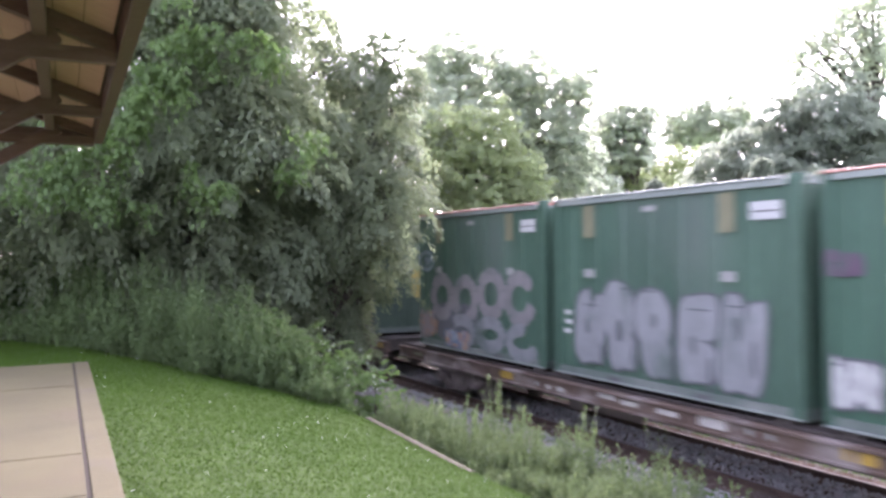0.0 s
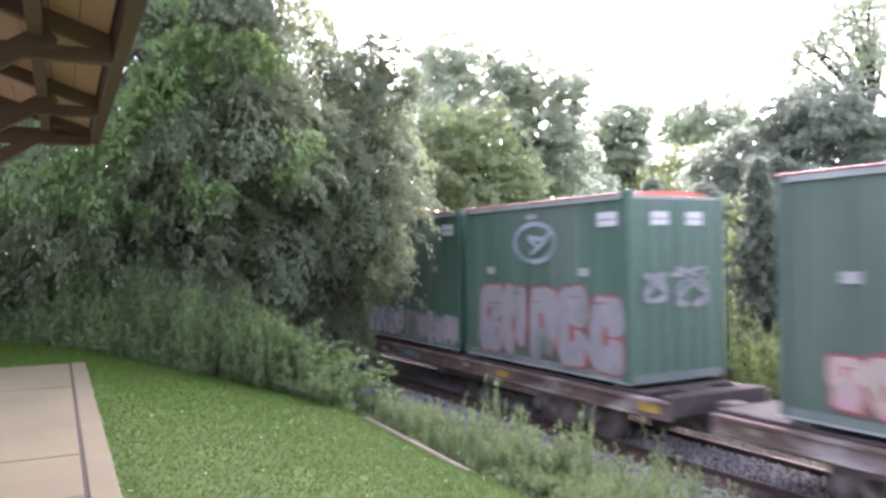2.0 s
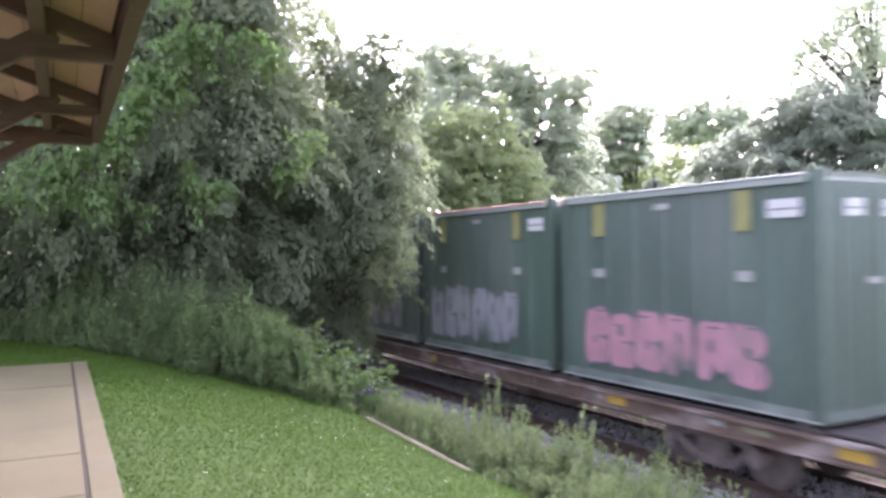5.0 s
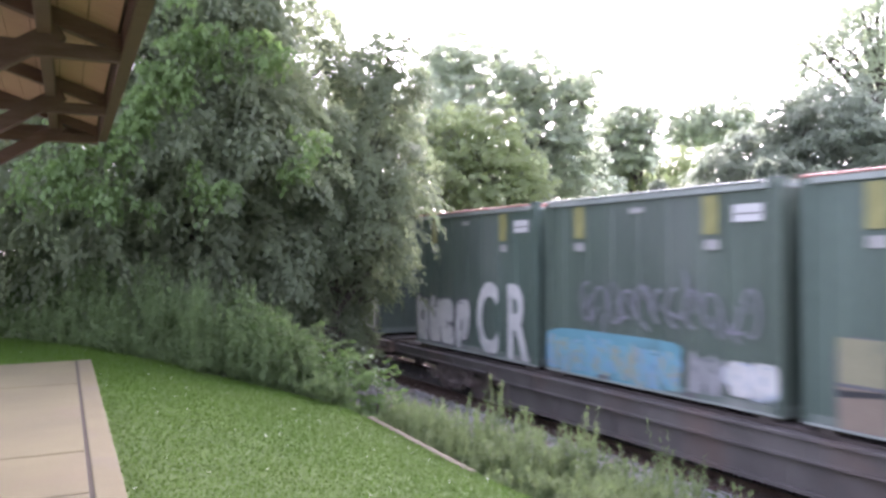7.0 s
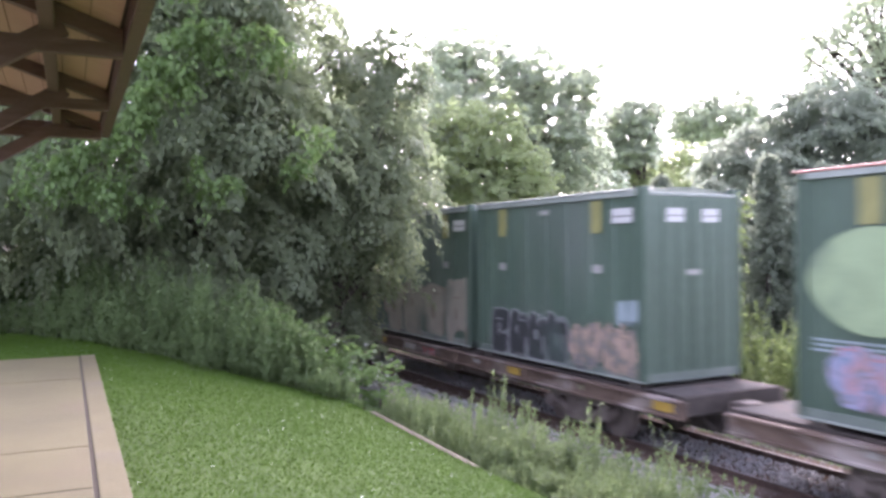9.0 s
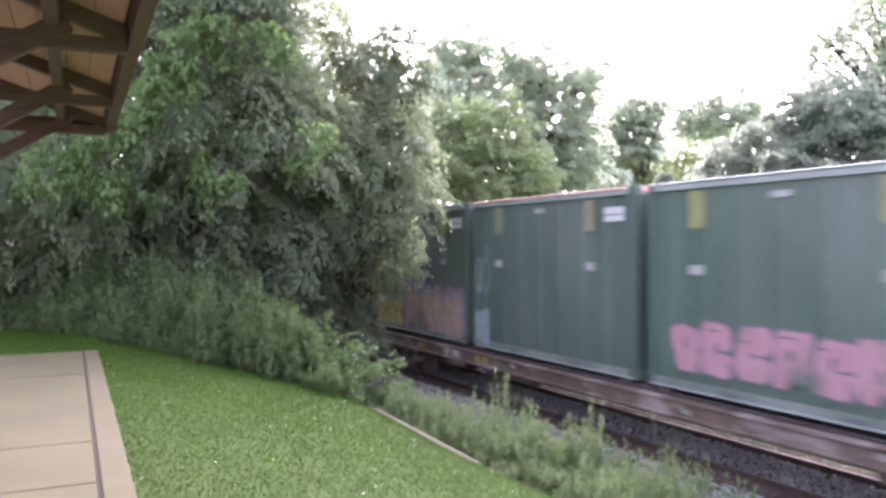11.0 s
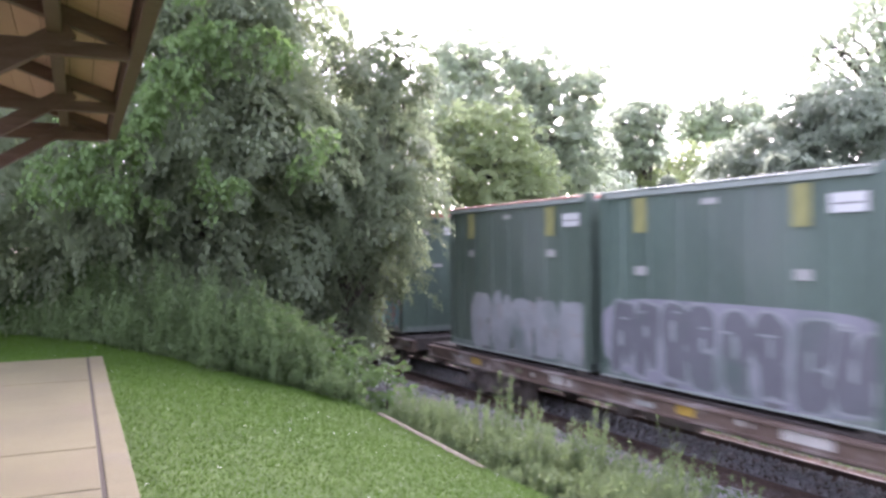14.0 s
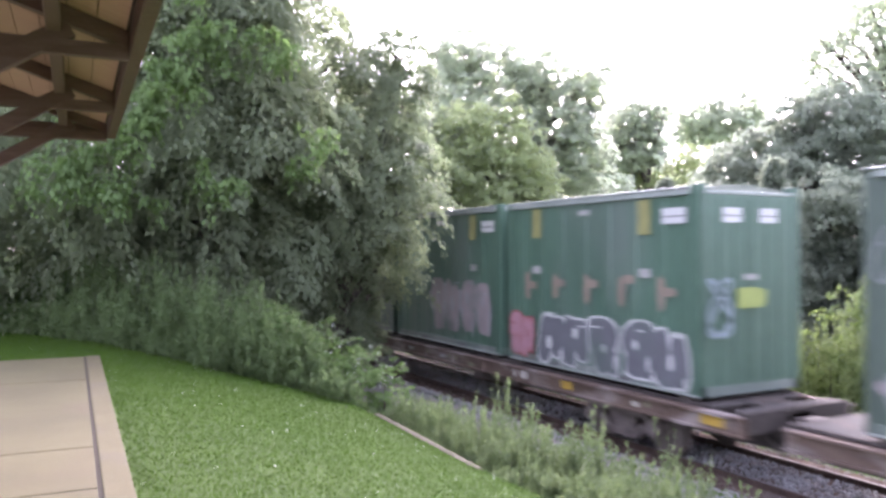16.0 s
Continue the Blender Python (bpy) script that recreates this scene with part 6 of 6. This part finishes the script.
# containers: (wagon, place): paint tone, red cover, patch kind, graffiti in metres from the trailing end and the floor
CONTAINERS = {
    (0, 0): (3, 0, 1, []),
    (0, 1): (4, 1, 1, [(bubbles, 0.27, 0.85, 2.06, 2.45, 3, [PLUM], None), (bubbles, 0.38, 1.06, 0.28, 1.03, 3, [WHITE, SILVER], SLATE)]),
    (0, 2): (2, 0, 2, [(bubbles, 0.87, 5.42, 0.17, 1.91, 5, [SILVER], SLATE), (bars, 0.59, 0.87, 0.82, 1.38, WHITE)]),
    (0, 3): (2, 1, 2, [(patch, 1.2, 3.4, 0.2, 1.2, SLATE), (swirls, 0.95, 5.75, 0.75, 2.02, 4, ROSE_GREY, 0.34), (swirls, 1.9, 5.9, 0.08, 0.95, 3, SILVER, 0.30), (ring, 0.27, 1.11, 1.97, 2.54, PALE_BLUE), (bubbles, 0.27, 1.19, 0.14, 1.00, 2, [DUSTY, ORANGE], None), (bubbles, 1.75, 2.91, 0.04, 0.54, 3, [BLUE, ORANGE, PALE_BLUE], None)]),
    (1, 0): (1, 1, 2, [(disc, 0.62, 1.55, 2.0, 2.95, ROSE_GREY), (disc, 1.95, 2.95, 1.95, 2.95, ROSE_GREY), (disc, 3.15, 3.85, 2.4, 3.05, ROSE_GREY), (disc, 3.55, 4.55, 1.95, 2.65, CREAM), (bubbles, 0.73, 4.08, 0.42, 1.69, 4, [SILVER, LILAC], None), (patch, 3.75, 4.5, 0.6, 1.75, DUSTY), (bars, 4.91, 5.95, 0.21, 1.95, KHAKI), (end_disc, -0.02, 0.62, 1.05, 2.05, YELLOW)]),
    (1, 1): (1, 0, 0, [(word, 0.33, 5.77, 1.77, 3.30, "QSARE", FIRE, None), (bubbles, 0.34, 5.96, 0.12, 1.68, 9, [BLUE, NAVY, CYAN, SILVER, YELLOW, LILAC], None)]),
    (1, 2): (5, 1, 2, [(word, 0.27, 5.41, 1.35, 3.30, "STINK", LIME_PALE, None), (bubbles, 0.27, 2.93, 0.07, 1.13, 7, [PINK, LILAC, PURPLE], None), (bubbles, 2.92, 5.39, 0.06, 1.34, 8, [RED, WHITE, SILVER, BLUE, PEACH], None)]),
    (1, 3): (0, 1, 0, [(bubbles, 0.98, 4.48, 0.19, 1.08, 6, [PEACH, PINK, CREAM], RED), (patch, 4.86, 5.67, 0.72, 1.04, SILVER)]),
    (2, 0): (2, 1, 0, [(ring, 2.36, 3.93, 2.18, 3.09, PALE_BLUE), (bubbles, 0.79, 5.94, 0.04, 1.76, 5, [ROSE_GREY], RED), (end_scribble, -0.9, -0.35, 1.5, 2.0, SILVER), (end_scribble, -0.1, 0.7, 1.4, 2.1, SILVER)]),
    (2, 1): (4, 1, 0, [(bubbles, 0.27, 2.88, 0.08, 0.99, 5, [PALE_BLUE, WHITE, LILAC], SLATE), (bubbles, 2.99, 6.04, 0.04, 0.92, 7, [PALE_PINK, WHITE], TEAL), (scribble, 2.76, 3.55, 1.02, 1.39, WHITE)]),
    (2, 2): (3, 1, 1, [(bubbles, 3.67, 5.99, 0.38, 1.56, 4, [PINK, ROSE_GREY], RED), (scribble, 0.37, 1.10, 1.94, 2.26, OLIVE), (bubbles, 0.46, 2.13, 0.48, 1.37, 5, [MAROON], None), (scribble, 1.73, 2.50, 0.28, 0.77, WHITE)]),
    (2, 3): (4, 1, 1, [(bubbles, 0.27, 4.62, 0.04, 1.14, 5, [WHITE], TEAL), (scribble, 0.33, 4.50, 1.24, 1.83, SILVER), (patch, 0.27, 4.56, 1.21, 1.38, ORANGE), (patch, 5.11, 5.75, 1.44, 2.15, DUSTY), (bubbles, 4.89, 5.99, 0.05, 0.90, 3, [LIME], OLIVE)]),
    (3, 0): (0, 1, 1, [(patch, 1.30, 4.50, 0.06, 0.98, ROSE_GREY), (bubbles, 1.40, 4.42, 0.10, 0.92, 4, [RED], PALE_PINK), (ring, 4.92, 6.03, 1.05, 1.85, SKY), (bubbles, 5.01, 6.04, 0.04, 0.87, 4, [LILAC, WHITE, YELLOW], None), (bubbles, 0.54, 1.31, 0.04, 0.94, 2, [CREAM, YELLOW], None), (end_patch, -1.05, 0.95, 1.35, 1.95, MAROON_FADED), (end_patch, -0.75, -0.35, 0.35, 1.4, MAROON_FADED), (end_patch, 0.0, 0.4, 0.2, 1.4, MAROON_FADED)]),
    (3, 1): (2, 1, 1, [(bubbles, 0.44, 5.30, 0.04, 1.02, 9, [SLATE], SILVER), (scribble, 0.41, 1.31, 1.13, 1.88, PALE_BLUE), (ring, 4.67, 5.31, 1.07, 1.77, OLIVE)]),
    (3, 2): (4, 1, 1, [(scribble, 0.57, 5.97, 1.02, 2.05, PALE_BLUE), (patch, 3.13, 5.87, 0.16, 1.08, PURPLE), (bubbles, 3.32, 5.80, 0.11, 0.96, 5, [ORANGE_RED], RED), (bubbles, 0.43, 3.24, 0.20, 1.38, 4, [GREYLILAC], None)]),
    (3, 3): (4, 1, 1, [(bubbles, 1.61, 5.83, 0.36, 1.20, 5, [ROSE_GREY, DUSTY], None)]),
    (4, 0): (5, 0, 1, [(bubbles, 0.9, 5.2, 0.3, 1.4, 6, [PINK, LILAC], SLATE)]),
    (4, 1): (0, 1, 1, [(bubbles, 0.7, 4.8, 0.3, 1.7, 6, [SILVER, GREYLILAC], SLATE)]),
    (4, 2): (5, 0, 1, [(bubbles, 0.8, 5.0, 0.3, 1.3, 6, [SILVER, GREYLILAC], SLATE)]),
    (4, 3): (3, 1, 1, [(bubbles, 1.4, 4.6, 0.3, 1.7, 6, [PINK, LILAC], SLATE)]),
    (5, 0): (1, 0, 1, [(patch, 0.62, 3.91, 0.04, 1.42, ICE), (bubbles, 0.90, 3.87, 0.09, 1.23, 9, [BLUE, SKY, ICE, NAVY], NAVY), (bubbles, 0.78, 1.27, 0.28, 0.89, 2, [PINK, RED], None), (disc, 4.03, 4.67, 0.59, 1.31, RED), (bubbles, 4.18, 5.09, 0.04, 0.63, 5, [GREEN, GREEN_DEEP], None), (slash, 4.11, 5.02, 0.69, 1.06, CREAM, YELLOW)]),
    (5, 1): (5, 1, 1, [(block, 0.80, 1.51, 0.04, 1.27, KHAKI, TAN), (block, 1.82, 2.47, 0.05, 1.32, KHAKI, TAN), (block, 2.97, 3.61, 0.17, 1.37, KHAKI, TAN), (block, 4.04, 4.76, 0.30, 1.43, KHAKI, TAN), (bubbles, 5.06, 6.04, 0.04, 0.93, 3, [DUSTY, PINK], SLATE)]),
    (5, 2): (3, 0, 1, [(patch, 0.27, 4.16, 0.04, 0.93, CYAN), (bubbles, 0.27, 4.09, 0.04, 0.82, 9, [CYAN, KHAKI, SKY], None), (bubbles, 4.22, 5.00, 0.12, 0.80, 2, [SILVER], None), (bubbles, 5.05, 6.03, 0.17, 0.77, 2, [WHITE, ICE], None), (scribble, 1.45, 5.76, 1.11, 1.88, GREYLILAC)]),
    (5, 3): (5, 1, 1, [(bubbles, 0.30, 3.16, 0.04, 1.37, 4, [WHITE], SLATE), (word, 3.59, 5.83, 0.04, 1.77, "CR", WHITE, None)]),
    (6, 0): (3, 1, 1, [(patch, 0.9, 5.7, 0.06, 0.85, WHITE), (bubbles, 0.78, 5.86, 0.04, 1.63, 5, [WHITE], SLATE), (scribble, 0.46, 1.36, 1.63, 2.15, PALE_BLUE)]),
    (6, 1): (1, 1, 1, [(bubbles, 0.40, 3.24, 0.04, 1.07, 4, [SLATE], SILVER), (bubbles, 3.31, 6.04, 0.05, 0.92, 5, [SLATE, DUSTY], SILVER)]),
    (6, 2): (1, 1, 1, [(bubbles, 0.85, 5.15, 0.04, 1.62, 4, [ROSE_GREY, SILVER], None), (patch, 0.49, 0.80, 0.91, 1.12, WHITE)]),
    (6, 3): (1, 1, 1, [(disc, 0.45, 2.45, 1.25, 2.70, LIME_PALE), (bars, 0.5, 2.1, 0.98, 1.2, PALE_BLUE), (bubbles, 3.89, 4.56, 1.73, 2.23, 2, [PALE_BLUE], None), (bubbles, 0.85, 3.46, 0.19, 1.12, 5, [PINK, BLUE, LILAC, SLATE], None), (bubbles, 3.45, 6.04, 0.04, 1.07, 7, [TURQ, TEAL, ICE], None), (bubbles, 3.65, 5.67, 1.04, 1.36, 4, [PALE_PINK, DUSTY], None)]),
    (7, 0): (0, 0, 1, [(bubbles, 0.86, 3.84, 0.04, 1.14, 4, [INK, SLATE], SILVER), (bubbles, 3.93, 5.93, 0.04, 1.03, 4, [TAN, PEACH, SLATE], None), (bubbles, 5.35, 5.94, 0.98, 1.49, 2, [PALE_BLUE], None)]),
    (7, 1): (0, 0, 1, [(bubbles, 0.83, 5.99, 0.04, 1.69, 4, [CREAM, TAN], None)]),
    (7, 2): (1, 0, 1, [(bubbles, 1.4, 5.3, 0.3, 1.6, 6, [SILVER, GREYLILAC], SLATE)]),
    (7, 3): (4, 1, 1, [(bubbles, 0.8, 4.6, 0.3, 1.6, 6, [PINK, LILAC], SLATE)]),
    (8, 0): (4, 0, 1, [(bubbles, 0.7, 5.0, 0.3, 1.5, 6, [PALE_BLUE, SKY], SLATE)]),
    (8, 1): (0, 0, 1, [(bubbles, 0.8, 4.9, 0.3, 1.2, 6, [PINK, LILAC], SLATE)]),
    (8, 2): (5, 1, 2, [(scribble, 0.29, 0.94, 1.08, 2.38, PALE_BLUE), (bubbles, 0.27, 0.94, 0.05, 0.93, 4, [PALE_BLUE], SILVER)]),
    (8, 3): (3, 0, 1, [(bubbles, 0.29, 2.22, 0.09, 1.03, 4, [YELLOW, OLIVE], None), (bubbles, 2.29, 6.01, 0.04, 1.50, 6, [BLUE, RED, PURPLE], None), (bubbles, 2.50, 5.88, 0.04, 1.25, 7, [PEACH, TAN], None)]),
    (9, 0): (5, 0, 2, [(scribble, 1.82, 6.04, 0.80, 1.77, PALE_BLUE), (loops, 0.27, 5.83, 0.94, 1.96, SILVER), (slash, 0.27, 5.93, 0.87, 1.14, SILVER, SILVER), (bubbles, 0.70, 2.55, 0.14, 1.05, 3, [SILVER, PALE_PINK], RED), (bubbles, 5.21, 5.96, 0.12, 0.92, 3, [PALE_BLUE, SKY], None)]),
    (9, 1): (0, 1, 2, [(bubbles, 0.38, 2.30, 0.05, 1.59, 6, [MINT], ROSE_GREY), (patch, 0.37, 5.98, 0.06, 1.32, MINT), (bubbles, 0.37, 5.98, 0.04, 1.42, 7, [MINT], None), (ring, 4.23, 5.66, 0.70, 1.36, ROSE_GREY), (scribble, 0.27, 1.65, 1.72, 2.40, WHITE)]),
    (9, 2): (2, 0, 1, [(word, 0.47, 5.91, 0.04, 1.33, "ELEFC", GREEN_BODY, SILVER)]),
    (9, 3): (1, 0, 1, [(scribble, 0.35, 1.74, 1.24, 1.76, WHITE), (bubbles, 0.27, 3.09, 0.10, 1.25, 8, [SKY, LILAC, BLUE, PINK], None), (bubbles, 3.13, 4.89, 0.04, 1.01, 8, [YELLOW, MAROON, ORANGE, OLIVE], None)]),
    (10, 0): (5, 0, 2, [(word, 0.52, 3.45, 1.46, 2.09, "SCR", GREEN_BODY, SILVER), (word, 4.00, 5.90, 1.58, 2.14, "AT", GREEN_BODY, SILVER), (bubbles, 2.58, 5.73, 0.15, 1.03, 3, [LIME, KHAKI, LIME], None), (bubbles, 0.29, 2.56, 0.06, 0.96, 5, [WHITE, SILVER], None), (end_patch, -1.1, 0.95, 1.15, 2.25, ROSE_GREY)]),
    (10, 1): (1, 0, 1, [(word, 0.57, 6.04, 1.83, 3.30, "LGERE", GOLD, None), (bubbles, 0.27, 3.36, 0.31, 2.09, 10, [BLUE, PINK, LILAC, ICE, RED], None), (bubbles, 3.44, 6.03, 0.25, 1.72, 7, [MINT, DUSTY], MAROON)]),
    (10, 2): (5, 0, 1, [(patch, 0.42, 5.98, 0.04, 1.55, GREYLILAC), (bubbles, 0.50, 5.90, 0.08, 1.50, 8, [SLATE], SILVER)]),
    (10, 3): (3, 1, 1, [(bubbles, 1.32, 5.99, 0.04, 1.49, 5, [SILVER, ROSE_GREY], None)]),
    (11, 0): (0, 1, 1, [(word, 0.62, 5.87, 2.10, 3.29, "DROTO", WHITE, None), (scribble, 1.47, 5.86, 1.32, 2.16, PALE_BLUE), (bubbles, 0.63, 3.36, 0.04, 0.90, 5, [PURPLE, LILAC, PINK], None), (bubbles, 3.47, 5.92, 0.05, 1.08, 5, [TURQ, CYAN, RED, PINK], None)]),
    (11, 1): (2, 1, 2, [(ring, 2.42, 3.66, 2.20, 3.16, SILVER), (bubbles, 3.66, 6.03, 1.97, 2.96, 2, [WHITE, ICE, WHITE], None), (bubbles, 1.69, 3.52, 1.00, 2.06, 4, [BLUE, SKY], None), (scribble, 0.36, 1.49, 0.94, 2.47, SILVER), (scribble, 3.59, 5.01, 1.37, 1.81, SILVER), (bubbles, 0.52, 3.32, 0.06, 0.88, 5, [SKY, PALE_BLUE], None), (bubbles, 3.64, 6.03, 0.04, 0.97, 3, [CREAM, LIME_PALE, CREAM], None)]),
    (11, 2): (1, 1, 1, [(bubbles, 0.63, 4.12, 0.04, 1.04, 10, [PEACH, PINK, ORANGE, LILAC, SLATE], None)]),
    (11, 3): (3, 0, 2, [(scribble, 0.34, 6.04, 1.99, 2.53, SILVER), (bubbles, 0.79, 5.89, 1.08, 1.74, 7, [ICE, SKY, WHITE], None), (bubbles, 2.83, 6.04, 0.22, 1.09, 6, [PINK, RED, MAROON], None), (bubbles, 0.56, 2.79, 0.26, 0.94, 3, [SILVER, DUSTY], None)]),
    (12, 0): (2, 0, 1, [(uprights, 0.59, 5.80, 1.34, 2.02, 5, TAN), (bubbles, 0.27, 1.26, 0.08, 1.07, 2, [PINK], RED), (bubbles, 1.41, 5.88, 0.04, 1.18, 5, [SLATE], WHITE), (end_scribble, -1.05, -0.5, 1.0, 1.95, PALE_BLUE), (end_patch, -0.4, 0.3, 1.45, 1.8, LIME)]),
    (12, 1): (2, 0, 1, [(bubbles, 2.52, 5.66, 0.35, 1.79, 4, [DUSTY, SILVER], None)]),
    (12, 2): (0, 0, 1, []),
    (12, 3): (1, 0, 1, []),
}


def train():
    """The wagons and their containers; returns what rolls, with its place along the line at 0 s."""
    rolling = []
    for k, (front, style, marks) in enumerate(WAGONS):
        rolling.append((flat_wagon(STYLE_WORDS[style], style, marks, k in (2, 3, 10, 11, 12)), front, 0.0))
        for j in range(4):
            spec = CONTAINERS.get((k, j), (k * 7 + j * 3, 1, 1, []))
            tone, red, patches, art = spec
            words = "tall dark green waste container" + (" with red cover" if red else " with grey cover") + (", painted with graffiti" if art else ", scuffed and plain")
            c = waste_container(words, tone % len(BODY_PAINT), red, patches, 2.55 if k in (5,) else 2.35 if (k, j) == (10, 3) else 2.03)
            for n, a in enumerate(art):
                a[0](c, n, *a[1:])
            rolling.append((c, front + j * PITCH, DECK))
    return rolling


TRAIN = train()


def motions():
    for thing, start, z in TRAIN:
        walk(thing, [(t, pose(TRACK_X, start - SPEED * t, z)) for t in (0.0, 5.0, 11.0, 16.0)])
    starts = {thing: start for thing, start, z in TRAIN}
    for wheel, wagon, y, dy in WHEELS:
        at = starts[wagon] + y
        t0 = (at - 34.0) / SPEED
        steps = [round(t0 * FPS) / FPS + n / FPS for n in range(50)]
        rows = [(0.0, 0.0)] + [(t, n * SPEED / FPS / 0.457) for n, t in enumerate(steps) if 0.0 < t < 16.0] + [(16.0, 0.0)]
        last = rows[-2][1] if len(rows) > 2 else 0.0
        rows[-1] = (16.0, last + 0.5)
        rows[0] = (0.0, (rows[1][1] - 0.5) if len(rows) > 2 else 0.0)
        walk(wheel, [(t, pose(0, dy, 0, math.degrees(a) % 360.0)) for t, a in rows])


motions()
